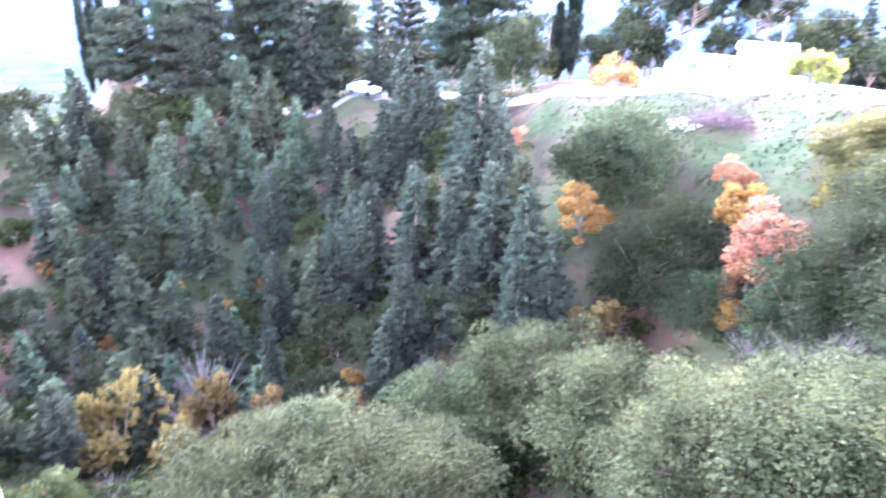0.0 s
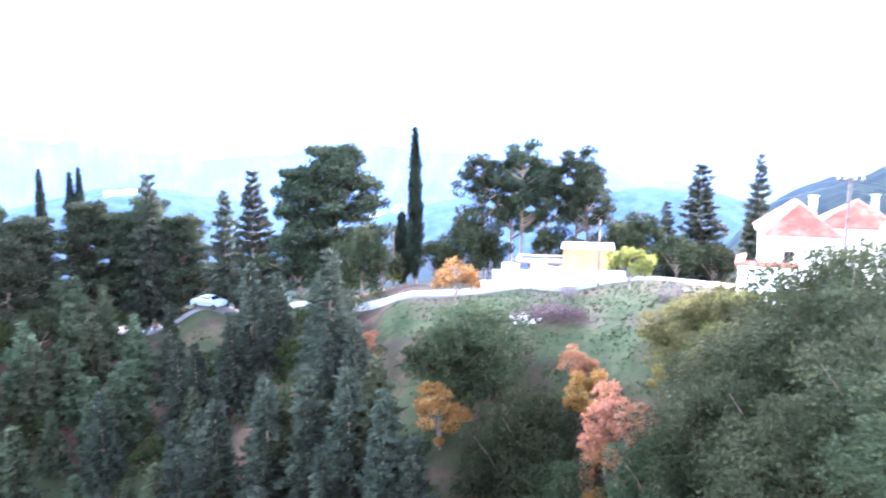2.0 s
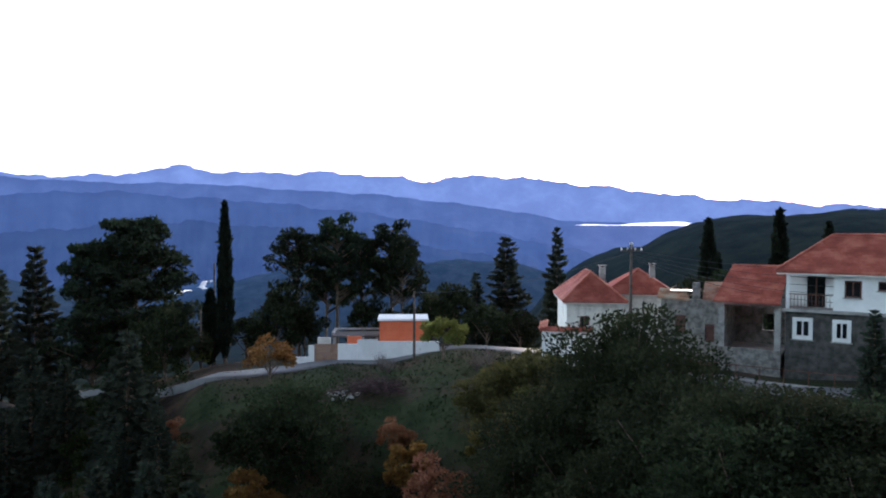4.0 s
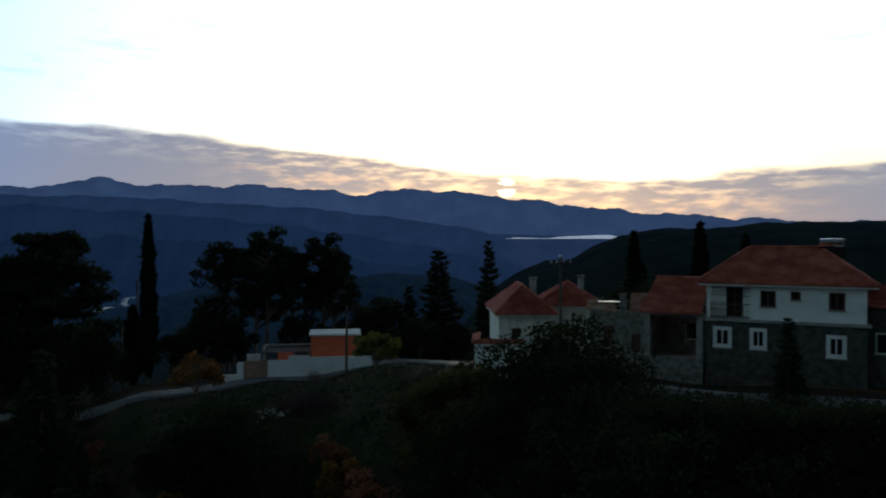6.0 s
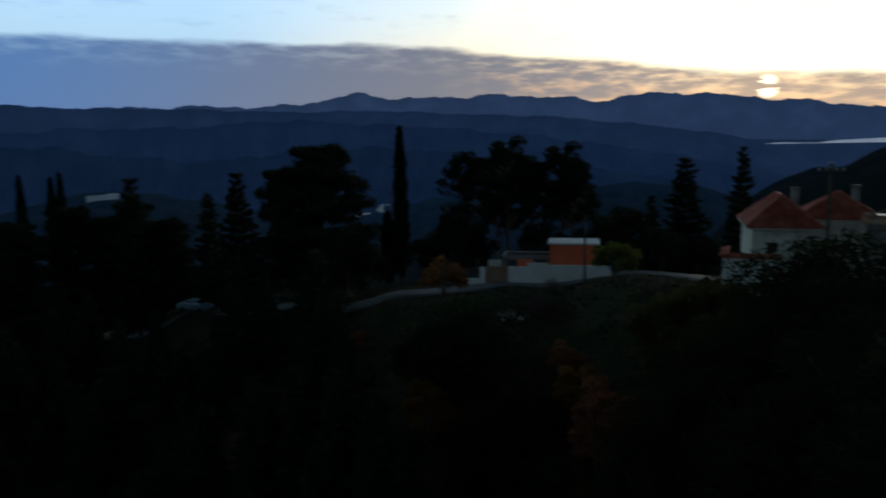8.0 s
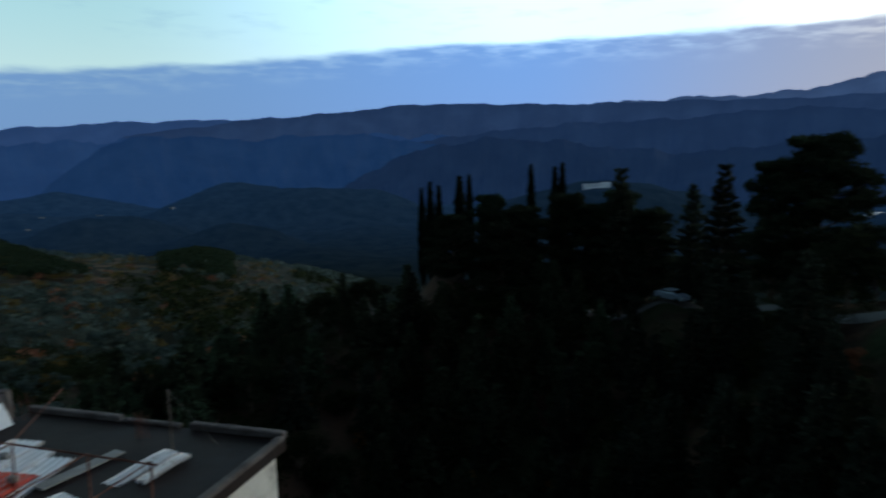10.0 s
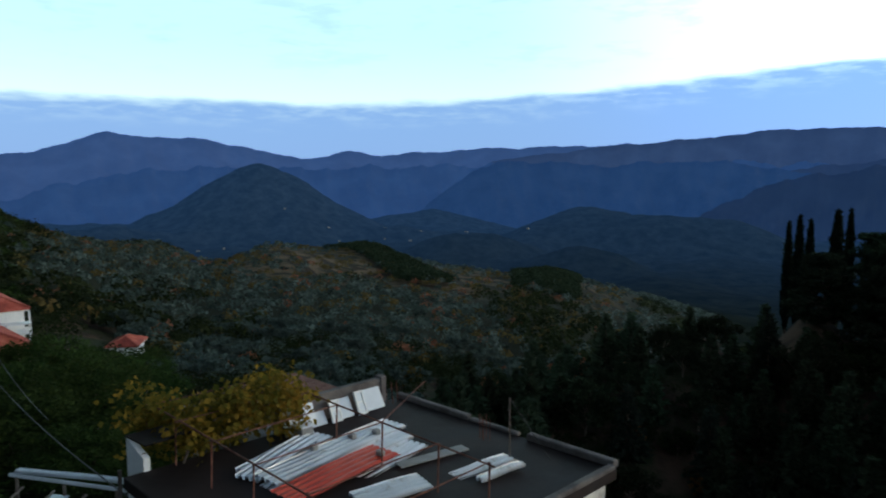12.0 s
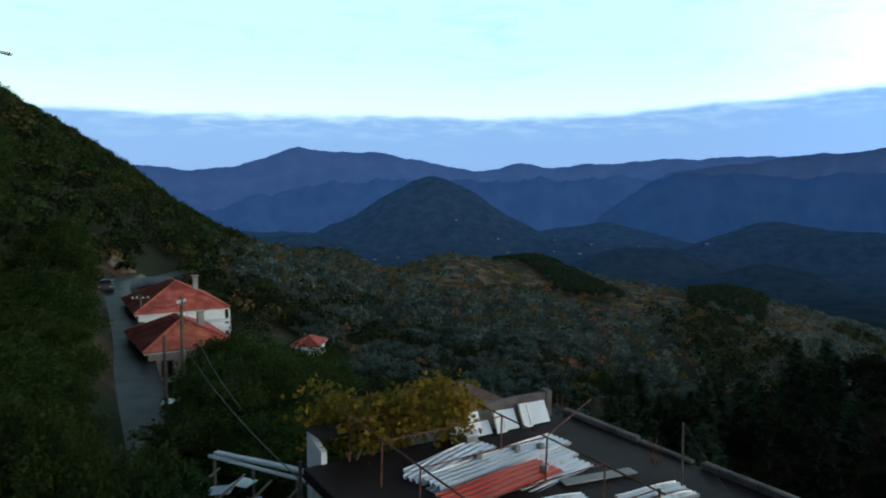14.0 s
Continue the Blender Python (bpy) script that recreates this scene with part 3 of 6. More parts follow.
def ground_material(name, near):
    m = bpy.data.materials.new(name)
    m.use_nodes = True
    n = Nodes(m.node_tree)
    where = n.add("ShaderNodeTexCoord").outputs["Object"]
    if near:
        litter = n.mix(n.span(n.noise(where, 0.22, 6.0), 0.4, 0.62), (0.03, 0.022, 0.016), (0.085, 0.05, 0.034))
        litter = n.mix(n.span(n.noise(where, 0.09, 5.0), 0.42, 0.58), litter, (0.026, 0.034, 0.016))
        sward = n.mix(n.span(n.noise(where, 0.5, 7.0, 0.75), 0.35, 0.65), (0.014, 0.024, 0.009), (0.034, 0.045, 0.02))
        sward = n.mix(n.span(n.noise(where, 0.16, 6.0), 0.46, 0.62), sward, (0.045, 0.038, 0.023))
        a = n.add("ShaderNodeAttribute")
        a.attribute_name = "sward"
        edge = n.math("ADD", a.outputs["Fac"], n.math("MULTIPLY", n.math("SUBTRACT", n.noise(where, 0.4, 5.0), 0.5), 0.5))
        # dark woodland floor; below the olive groves it also paints the trees' shade
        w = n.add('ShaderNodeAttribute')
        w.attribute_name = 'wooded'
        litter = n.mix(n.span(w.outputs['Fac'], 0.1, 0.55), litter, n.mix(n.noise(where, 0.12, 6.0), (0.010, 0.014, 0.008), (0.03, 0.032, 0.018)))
        # bare brown terraces along the contours of the knoll beyond the groves
        t = n.add("ShaderNodeAttribute")
        t.attribute_name = "terraced"
        height = n.add("ShaderNodeSeparateXYZ", Vector=where).outputs[2]
        step = n.math("FRACT", n.math("ADD", n.math("MULTIPLY", height, 0.42), n.math("MULTIPLY", n.noise(where, 0.02, 4.0), 3.0)))
        bank = n.mix(n.span(step, 0.25, 0.6), (0.03, 0.02, 0.012), (0.125, 0.083, 0.048))
        bank = n.mix(n.span(n.noise(where, 0.06, 5.0), 0.45, 0.6), bank, (0.022, 0.022, 0.012))
        litter = n.mix(t.outputs["Fac"], litter, bank)
        c = n.mix(n.span(edge, 0.35, 0.6), litter, sward)
        c = n.mix(0.5, c, n.mix(n.noise(where, 3.5, 6.0, 0.75), (0.3, 0.3, 0.3), (1.0, 1.0, 1.0)), "OVERLAY")
        b = n.add("ShaderNodeBsdfPrincipled", Base_Color=c, Roughness=0.95, Specular_IOR_Level=0.08)
        h = n.add("ShaderNodeBump", Strength=0.9, Distance=0.12, Height=n.noise(where, 2.5, 7.0, 0.7))
        n.put(b.inputs["Normal"], h.outputs[0])
        shader = b.outputs[0]
    else:
        woods = n.span(n.noise(where, 0.006, 7.0, 0.62), 0.44, 0.6)
        c = n.mix(woods, (0.016, 0.015, 0.011), (0.007, 0.009, 0.006))
        a = n.add('ShaderNodeAttribute')
        a.attribute_name = 'wooded'
        # long fields on the valley floor, dark hedges and pale bare plots
        turned = n.add("ShaderNodeMapping", Vector=where, Rotation=(0, 0, 0.5), Scale=(0.5, 1.7, 1.0)).outputs[0]
        pale = n.span(n.noise(turned, 0.010, 6.0, 0.6), 0.53, 0.61)
        c = n.mix(n.math("MULTIPLY", pale, 0.8), c, (0.07, 0.062, 0.05))
        tufted = n.span(n.noise(where, 0.03, 8.0, 0.75), 0.3, 0.7)
        c = n.mix(n.span(a.outputs['Fac'], 0.15, 0.4), c, n.mix(tufted, (0.006, 0.009, 0.006), (0.017, 0.02, 0.011)))
        c = n.mix(0.7, c, n.mix(n.noise(where, 0.05, 7.0, 0.75), (0.2, 0.2, 0.2), (1.0, 1.0, 1.0)), "OVERLAY")
        b = n.add("ShaderNodeBsdfPrincipled", Base_Color=c, Roughness=1.0, Specular_IOR_Level=0.0)
        # haze painted as blue emission: stronger with distance, weaker on wooded hills
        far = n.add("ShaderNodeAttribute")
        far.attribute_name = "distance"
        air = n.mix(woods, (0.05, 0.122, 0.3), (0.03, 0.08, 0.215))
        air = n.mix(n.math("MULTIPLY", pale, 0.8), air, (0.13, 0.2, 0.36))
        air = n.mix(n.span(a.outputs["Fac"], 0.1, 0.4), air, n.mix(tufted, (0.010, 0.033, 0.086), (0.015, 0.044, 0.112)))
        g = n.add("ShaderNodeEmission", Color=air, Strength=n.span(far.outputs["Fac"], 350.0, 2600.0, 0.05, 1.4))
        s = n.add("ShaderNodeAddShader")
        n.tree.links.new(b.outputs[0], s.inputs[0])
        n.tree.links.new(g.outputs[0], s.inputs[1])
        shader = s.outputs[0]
    n.add("ShaderNodeOutputMaterial", Surface=shader)
    M[name] = m


ground_material("leaf_litter_ground", True)
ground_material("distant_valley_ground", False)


def build_ground():
    bearings = np.concatenate([np.arange(-128, 66, 0.4), np.arange(66, 232, 3.0)])
    rings = np.concatenate([[0.05], 2.0 * (4900 / 2.0) ** (np.arange(0, 271) / 270)])
    a, r = np.meshgrid(np.radians(bearings), rings)
    x, y = r * np.sin(a), r * np.cos(a)
    z = np.concatenate([ground_z(x[i:i + 10], y[i:i + 10]) for i in range(0, len(x), 10)])
    n, k = x.shape[1], x.shape[0]
    i, j = np.meshgrid(np.arange(k - 1), np.arange(n), indexing="ij")
    f = np.stack([i * n + j, i * n + (j + 1) % n, (i + 1) * n + (j + 1) % n, (i + 1) * n + j], -1).reshape(-1, 4)[:, ::-1]
    me = array_mesh("ground", np.stack([x, y, z], -1).reshape(-1, 3), f, "leaf_litter_ground", True)
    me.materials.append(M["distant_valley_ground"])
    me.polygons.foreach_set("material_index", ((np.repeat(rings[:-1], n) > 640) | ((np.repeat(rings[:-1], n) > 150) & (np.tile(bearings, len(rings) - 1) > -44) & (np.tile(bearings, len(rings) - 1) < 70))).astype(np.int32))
    lot = np.zeros(x.size)
    for az, d, wide, strong in ((5, 60, 8, 1.1), (13, 55, 8, 1.1), (-3, 60, 5, 1.0), (16, 46, 4, 0.9), (19, 58, 6, 0.9), (12, 48, 5, 0.8), (40, 44, 5, 0.6)):
        px, py = plan(az, d)
        lot = np.maximum(lot, strong * np.exp(-0.5 * ((x.ravel() - px) ** 2 + (y.ravel() - py) ** 2) / (wide * 0.62) ** 2))
    me.attributes.new("sward", "FLOAT", "POINT").data.foreach_set("value", lot.astype(np.float32))
    woods_and_shade = np.zeros(x.size)
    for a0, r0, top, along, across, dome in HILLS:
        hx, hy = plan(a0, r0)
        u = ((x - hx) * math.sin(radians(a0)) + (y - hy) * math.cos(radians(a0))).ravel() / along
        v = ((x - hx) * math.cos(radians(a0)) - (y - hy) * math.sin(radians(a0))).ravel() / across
        woods_and_shade = np.maximum(woods_and_shade, np.clip(1 - np.sqrt(u * u + v * v) / 2.0, 0, 1))
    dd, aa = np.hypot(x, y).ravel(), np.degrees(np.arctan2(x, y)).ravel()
    # grove slopes are included so the gaps between crowns are coloured as shaded
    woods_and_shade = np.maximum(woods_and_shade, np.clip((dd - np.where(aa < -106, 55, 105)) / 40, 0, 1) * np.where((aa < -46) & (aa > -97), 0.62, 0.8))
    knoll = np.clip((aa + 86) / 4, 0, 1) * np.clip((-50 - aa) / 6, 0, 1) * np.clip((dd - 235 - 20 * np.sin(aa * 0.5) - 3.5 * np.maximum(0, aa + 66)) / 45, 0, 1)
    me.attributes.new("terraced", "FLOAT", "POINT").data.foreach_set("value", knoll.astype(np.float32))
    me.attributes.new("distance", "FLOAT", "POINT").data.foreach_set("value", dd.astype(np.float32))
    me.attributes.new("wooded", "FLOAT", "POINT").data.foreach_set("value", woods_and_shade.astype(np.float32))
    tagged(new("ground", me), "wooded hillside ground falling to a wide valley", "ground", kind="structure")


build_ground()


def strip(name, line, wide, mat, lift, label, category, thick=0.25):
    """A road along a line of (bearing, distance), with thickness, laid on the ground."""
    pts = np.array([plan(a, d) for a, d in line])
    t = np.linspace(0, len(pts) - 1, len(pts) * 10)
    k = np.minimum(t.astype(int), len(pts) - 2)
    u = (t - k)[:, None]
    get = lambda i: pts[np.clip(i, 0, len(pts) - 1)]
    p0, p1, p2, p3 = get(k - 1), get(k), get(k + 1), get(k + 2)
    c = 0.5 * (2 * p1 + (p2 - p0) * u + (2 * p0 - 5 * p1 + 4 * p2 - p3) * u ** 2 + (3 * p1 - p0 - 3 * p2 + p3) * u ** 3)
    tan = np.gradient(c, axis=0)
    side = np.stack([tan[:, 1], -tan[:, 0]], -1) / np.linalg.norm(tan, axis=1)[:, None]
    rows = []
    mid = ground_z(c[:, 0], c[:, 1])
    for s, dz in ((-1, -thick - 1.0), (-1, 0), (-0.5, 0.03), (0, 0.05), (0.5, 0.03), (1, 0), (1, -thick - 1.0)):
        q = c + side * s * wide / 2
        z = np.maximum(ground_z(q[:, 0], q[:, 1]), mid)
        rows.append(np.column_stack([q, 0.3 * z + 0.7 * mid + lift + dz]))
    v = np.stack(rows, 1).reshape(-1, 3)
    m = len(rows)
    i, j = np.meshgrid(np.arange(len(c) - 1), np.arange(m - 1), indexing="ij")
    f = np.stack([i * m + j, (i + 1) * m + j, (i + 1) * m + j + 1, i * m + j + 1], -1).reshape(-1, 4)
    return tagged(new(name, array_mesh(name, v, f, mat, False)), label, category, kind="structure")


strip("road", [(-34, 101), (-27, 95), (-20.5, 90), (-14, 82), (-8, 71), (-4, 65), (1, 66), (5.6, 68), (10, 67.5), (15.8, 70), (20, 66), (25, 56), (32, 50), (40, 46.5), (50, 45), (60, 42)], 2.7, "lane", 0.1, "pale grey concrete village lane along the spur", "road")
strip("road", [(-99.5, 20), (-103.4, 34), (-104.5, 46), (-104.8, 54), (-104.8, 62), (-105.1, 76), (-105.4, 90), (-105.0, 106), (-102.4, 128), (-99.5, 150)], 5.0, "asphalt", 0.15, "wet dark asphalt road past red-roofed houses", "road")


# ---- distant ranges ----
def mountain(name, d, profile, mat, label, rugged=0.12, foot=-320.0, seed=1):
    """A far range: its crest follows bearings and elevations, with spurs and gullies down to its foot."""
    prof = np.array(profile, float)
    az = np.arange(prof[0, 0], prof[-1, 0], 0.16)
    e = np.interp(az, prof[:, 0], prof[:, 1])
    w = np.ones(9) / 9
    e = np.convolve(np.pad(e, 4, "edge"), w, "valid")
    r = np.random.RandomState(seed)
    bump = sum(np.sin(az * f + r.uniform(0, 6.28)) / f ** 0.8 for f in (1.1, 1.9, 3.3, 5.7, 9.1, 14.7)) * rugged
    crest = d * np.tan(np.radians(e + bump))
    rows, steps = [], 14
    for k in range(steps + 1):
        s = k / steps
        fall = s ** 0.85
        z = crest * (1 - fall) + foot * fall
        gully = wave(az * 40, np.full(len(az), s * 420.0), 150, seed + 20) * 2.2
        dd = d - s * 0.2 * d + gully * 40 * math.sin(math.pi * min(1, s * 1.4)) * (1 if k else 0)
        rows.append(np.column_stack([dd * np.sin(np.radians(az)), dd * np.cos(np.radians(az)), z]))
    dd = d * 1.05
    rows.insert(0, np.column_stack([dd * np.sin(np.radians(az)), dd * np.cos(np.radians(az)), np.full(len(az), foot)]))
    v = np.stack(rows).reshape(-1, 3)
    n, m = len(az), len(rows)
    i, j = np.meshgrid(np.arange(m - 1), np.arange(n - 1), indexing="ij")
    f = np.stack([i * n + j, i * n + j + 1, (i + 1) * n + j + 1, (i + 1) * n + j], -1).reshape(-1, 4)
    return tagged(new(name, array_mesh(name, v, f, mat, True)), label, "mountain", kind="structure")


# air: emission that paints blue distance haze onto each range
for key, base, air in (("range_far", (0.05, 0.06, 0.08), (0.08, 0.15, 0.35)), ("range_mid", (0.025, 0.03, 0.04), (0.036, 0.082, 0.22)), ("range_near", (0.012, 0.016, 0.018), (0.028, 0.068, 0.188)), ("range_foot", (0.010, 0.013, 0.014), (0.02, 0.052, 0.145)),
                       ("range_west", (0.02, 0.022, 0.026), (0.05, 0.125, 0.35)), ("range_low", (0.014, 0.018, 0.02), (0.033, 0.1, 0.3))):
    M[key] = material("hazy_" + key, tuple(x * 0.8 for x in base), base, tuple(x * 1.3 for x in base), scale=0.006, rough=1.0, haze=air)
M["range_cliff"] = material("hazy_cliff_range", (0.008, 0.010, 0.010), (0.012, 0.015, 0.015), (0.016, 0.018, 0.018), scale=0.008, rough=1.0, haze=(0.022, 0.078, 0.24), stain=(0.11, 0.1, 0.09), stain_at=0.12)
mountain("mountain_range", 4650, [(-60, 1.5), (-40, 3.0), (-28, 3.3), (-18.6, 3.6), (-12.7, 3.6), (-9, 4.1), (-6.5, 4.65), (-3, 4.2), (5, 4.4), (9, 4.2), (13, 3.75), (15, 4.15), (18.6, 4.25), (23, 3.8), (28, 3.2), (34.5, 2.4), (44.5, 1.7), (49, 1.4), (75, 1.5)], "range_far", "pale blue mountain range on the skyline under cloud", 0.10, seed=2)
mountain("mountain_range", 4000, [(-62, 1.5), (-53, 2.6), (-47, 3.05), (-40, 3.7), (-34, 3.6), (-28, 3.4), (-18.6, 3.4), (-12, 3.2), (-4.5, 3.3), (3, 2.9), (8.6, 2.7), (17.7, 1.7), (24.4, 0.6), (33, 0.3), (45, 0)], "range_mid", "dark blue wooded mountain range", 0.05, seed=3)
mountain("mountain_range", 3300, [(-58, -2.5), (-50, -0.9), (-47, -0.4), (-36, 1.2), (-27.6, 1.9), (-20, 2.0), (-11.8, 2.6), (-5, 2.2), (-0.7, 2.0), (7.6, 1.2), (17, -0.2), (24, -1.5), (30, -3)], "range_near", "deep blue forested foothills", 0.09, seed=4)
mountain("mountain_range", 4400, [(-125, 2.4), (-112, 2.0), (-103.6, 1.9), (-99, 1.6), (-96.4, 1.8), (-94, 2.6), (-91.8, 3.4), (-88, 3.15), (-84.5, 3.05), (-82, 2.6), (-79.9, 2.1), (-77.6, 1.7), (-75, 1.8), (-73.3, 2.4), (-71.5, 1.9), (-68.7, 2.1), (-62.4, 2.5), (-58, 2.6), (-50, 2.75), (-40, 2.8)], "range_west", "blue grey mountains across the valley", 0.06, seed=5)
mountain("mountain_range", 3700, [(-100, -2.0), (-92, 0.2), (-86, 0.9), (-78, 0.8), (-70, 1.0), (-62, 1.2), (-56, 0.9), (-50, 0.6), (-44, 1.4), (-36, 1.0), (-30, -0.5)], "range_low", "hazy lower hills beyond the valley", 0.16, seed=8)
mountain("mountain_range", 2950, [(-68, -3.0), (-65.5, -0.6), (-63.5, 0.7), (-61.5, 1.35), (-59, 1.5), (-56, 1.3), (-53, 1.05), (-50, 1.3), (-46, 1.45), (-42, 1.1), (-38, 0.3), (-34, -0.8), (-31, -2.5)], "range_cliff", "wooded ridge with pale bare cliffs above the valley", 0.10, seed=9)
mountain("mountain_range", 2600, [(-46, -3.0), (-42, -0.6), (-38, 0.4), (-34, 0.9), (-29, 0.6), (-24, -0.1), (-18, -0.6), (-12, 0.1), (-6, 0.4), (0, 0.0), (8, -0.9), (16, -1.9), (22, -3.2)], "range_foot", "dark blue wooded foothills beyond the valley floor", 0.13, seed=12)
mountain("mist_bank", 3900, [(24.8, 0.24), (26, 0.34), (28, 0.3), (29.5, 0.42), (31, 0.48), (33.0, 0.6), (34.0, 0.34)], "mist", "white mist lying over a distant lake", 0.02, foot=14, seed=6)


def draped(name, az0, az1, d0, d1, mat, label, category):
    """A flat cover that lies on the far ground."""
    a, r = np.meshgrid(np.radians(np.linspace(az0, az1, 24)), np.linspace(d0, d1, 8))
    x, y = r * np.sin(a), r * np.cos(a)
    z = ground_z(x, y) + 3 + 0.6 * (np.arange(24) % 2)[None]
    i, j = np.meshgrid(np.arange(7), np.arange(23), indexing="ij")
    f = np.stack([i * 24 + j, (i + 1) * 24 + j, (i + 1) * 24 + j + 1, i * 24 + j + 1], -1).reshape(-1, 4)
    tagged(new(name, array_mesh(name, np.stack([x, y, z], -1).reshape(-1, 3), f, mat)), label, category, kind="structure")


draped("greenhouse_field", -26.6, -24.4, 1390, 1425, "pale_field", "pale greenhouse covers in the far valley", "field")
draped("greenhouse_field", -37.6, -35.2, 1250, 1275, "pale_field", "pale greenhouse covers in the far valley", "field")
strip("river", [(-4.0, 2350), (-4.9, 2080), (-4.3, 1930), (-5.4, 1760), (-6.6, 1640)], 15, "pale_field", 4.0, "bright river bend in the far valley", "river")


def far_village(az0, az1, d0, d1, n, seed):
    r = np.random.RandomState(seed)
    bm = bmesh.new()
    for k in range(n):
        x, y = plan(r.uniform(az0, az1), r.uniform(d0, d1))
        w, dd, h, z = r.uniform(2, 5), r.uniform(2, 4), r.uniform(1, 3), gz(x, y)
        box(bm, x - w, x + w, y - dd, y + dd, z - 2, z + h)
    tagged(new("far_village", bm_mesh("far_village", bm, "stone")), "tiny pale houses of villages in the valley", "village", kind="stuff")


far_village(-95.3, -92.6, 2500, 2700, 24, 1)
far_village(-86, -58, 1600, 2100, 30, 2)


# ---- trees ----
rng = np.random.RandomState(7)


def cards(centres, size, stretch=1.0, out=None, spread=1.0, r=rng):
    """Leaf sprays: a bent four-cornered leaf at each centre, turned at random or leaning along out."""
    n = len(centres)
    a = r.normal(size=(n, 3))
    if out is not None:
        a = out + a * 0.45 * spread
    a /= np.linalg.norm(a, axis=1)[:, None] + 1e-9
    b = np.cross(a, r.normal(size=(n, 3)))
    b /= np.linalg.norm(b, axis=1)[:, None] + 1e-9
    c = np.cross(a, b)
    s = size * r.uniform(0.6, 1.4, (n, 1))
    v = np.stack([centres - a * s * stretch * 0.5, centres + b * s * 0.42 + c * s * 0.1, centres + a * s * stretch * 0.6, centres - b * s * 0.42 + c * s * 0.1], 1)
    return v.reshape(-1, 3), np.arange(4 * n).reshape(-1, 4)


def leaves_mesh(name, centres, size, mat, stretch=1.0, out=None, spread=1.0):
    v, f = cards(np.asarray(centres, float), size, stretch, out, spread)
    return array_mesh(name, v, f, mat)


def tree(name, trunk, crown, label, category="tree", crown_name="crown", group="", bark="bark", shift=None):
    t = thing(name, (0, 0, -500), 0, label, category, group)
    part("trunk", trunk, bark, t)
    part(crown_name, crown, "", t)
    return t


def broad(name, mat, h, w, clumps, leaves, size, label, r, bark="bark", low=0.22, group=""):
    """A broad-leaved tree or bush: trunk, limbs, and clumps of leaves over an uneven crown."""
    base = np.array([0, 0, h * low])
    runs = [([(0, 0, -0.8), (0.05 * h * 0.2, 0, h * 0.2), (0, 0.02 * h, h * 0.55)], [h * 0.03, h * 0.022, h * 0.01])]
    pts, outs = [], []
    for k in range(clumps):
        th, u = r.uniform(0, 2 * np.pi), r.uniform(-0.55, 1) ** 1.0
        q = math.sqrt(max(0, 1 - min(1, abs(u)) ** 2.2))
        sp = r.uniform(0.55, 1.08)
        c = np.array([math.cos(th) * q * w / 2 * sp, math.sin(th) * q * w / 2 * sp, h * low + (h * (1 - low)) * (0.42 + 0.5 * u * sp)])
        rad = w * r.uniform(0.10, 0.21)
        p = r.normal(size=(leaves, 3))
        p /= np.linalg.norm(p, axis=1)[:, None]
        p = p * (r.uniform(0.25, 1.0, (leaves, 1)) ** 0.5) * rad * np.array([1, 1, 0.72])
        pts.append(c + p)
        o = p + (c - np.array([0, 0, h * 0.45])) * 0.25 + np.array([0, 0, 0.1])
        outs.append(o / (np.linalg.norm(o, axis=1)[:, None] + 1e-9))
        if k < 9:
            runs.append(([(0, 0, h * (0.12 + 0.03 * k)), tuple(c * 0.5 + np.array([0, 0, h * 0.12])), tuple(c)], [h * 0.014, h * 0.008, h * 0.003]))
    return tree(name, tubes_mesh("trunk", runs, bark), leaves_mesh("crown", np.concatenate(pts), size, mat, 1.3, np.concatenate(outs), 1.5), label, "tree", group=group, bark=bark)


def conifer(name, mat, h, w, label, r, per=30, size=0.42, bare=0.06, droop=0.35, group=""):
    """A fir or young pine: whorls of drooping branches that shorten to a pointed leader."""
    runs = [([(0, 0, -0.8), (0.04, 0, h * 0.4), (0, 0.03, h * 0.99)], [h * 0.022, h * 0.014, 0.01])]
    pts, outs = [], []
    z = bare * h
    while z < h * 0.97:
        f = (z / h - bare) / (1 - bare)
        reach = w / 2 * (1 - f) ** 0.85 * r.uniform(0.8, 1.12) + 0.10
        arms = max(4, int(9 - 4 * f))
        a0 = r.uniform(0, 6.28)
        for k in range(arms):
            th = a0 + k * 2 * np.pi / arms + r.uniform(-0.25, 0.25)
            ln = reach * r.uniform(0.62, 1.18)
            d = np.array([math.cos(th), math.sin(th), 0])
            m = max(5, int(per * ln / (w / 2)))
            s = r.uniform(0.15, 1, (m, 1)) ** 0.7
            up = 0.25 - droop * s * (1 - f) + 0.5 * f
            p = np.array([0, 0, z]) + d * s * ln + np.array([0, 0, 1]) * up * ln * s
            p = p + r.normal(size=(m, 3)) * np.array([0.13, 0.13, 0.1]) * (0.4 + ln * 0.4)
            pts.append(p)
            outs.append(np.tile(d + np.array([0, 0, 0.25]), (m, 1)))
            if f < 0.75 and k % 2 == 0:
                runs.append(([(0, 0, z), tuple(d * ln * 0.85 + np.array([0, 0, z - 0.05 * ln]))], [0.035, 0.008]))
        z += h * r.uniform(0.035, 0.05) + 0.05
    return tree(name, tubes_mesh("trunk", runs, "bark", 5), leaves_mesh("crown", np.concatenate(pts), size, mat, 1.7, np.concatenate(outs)), label, "tree", group=group)


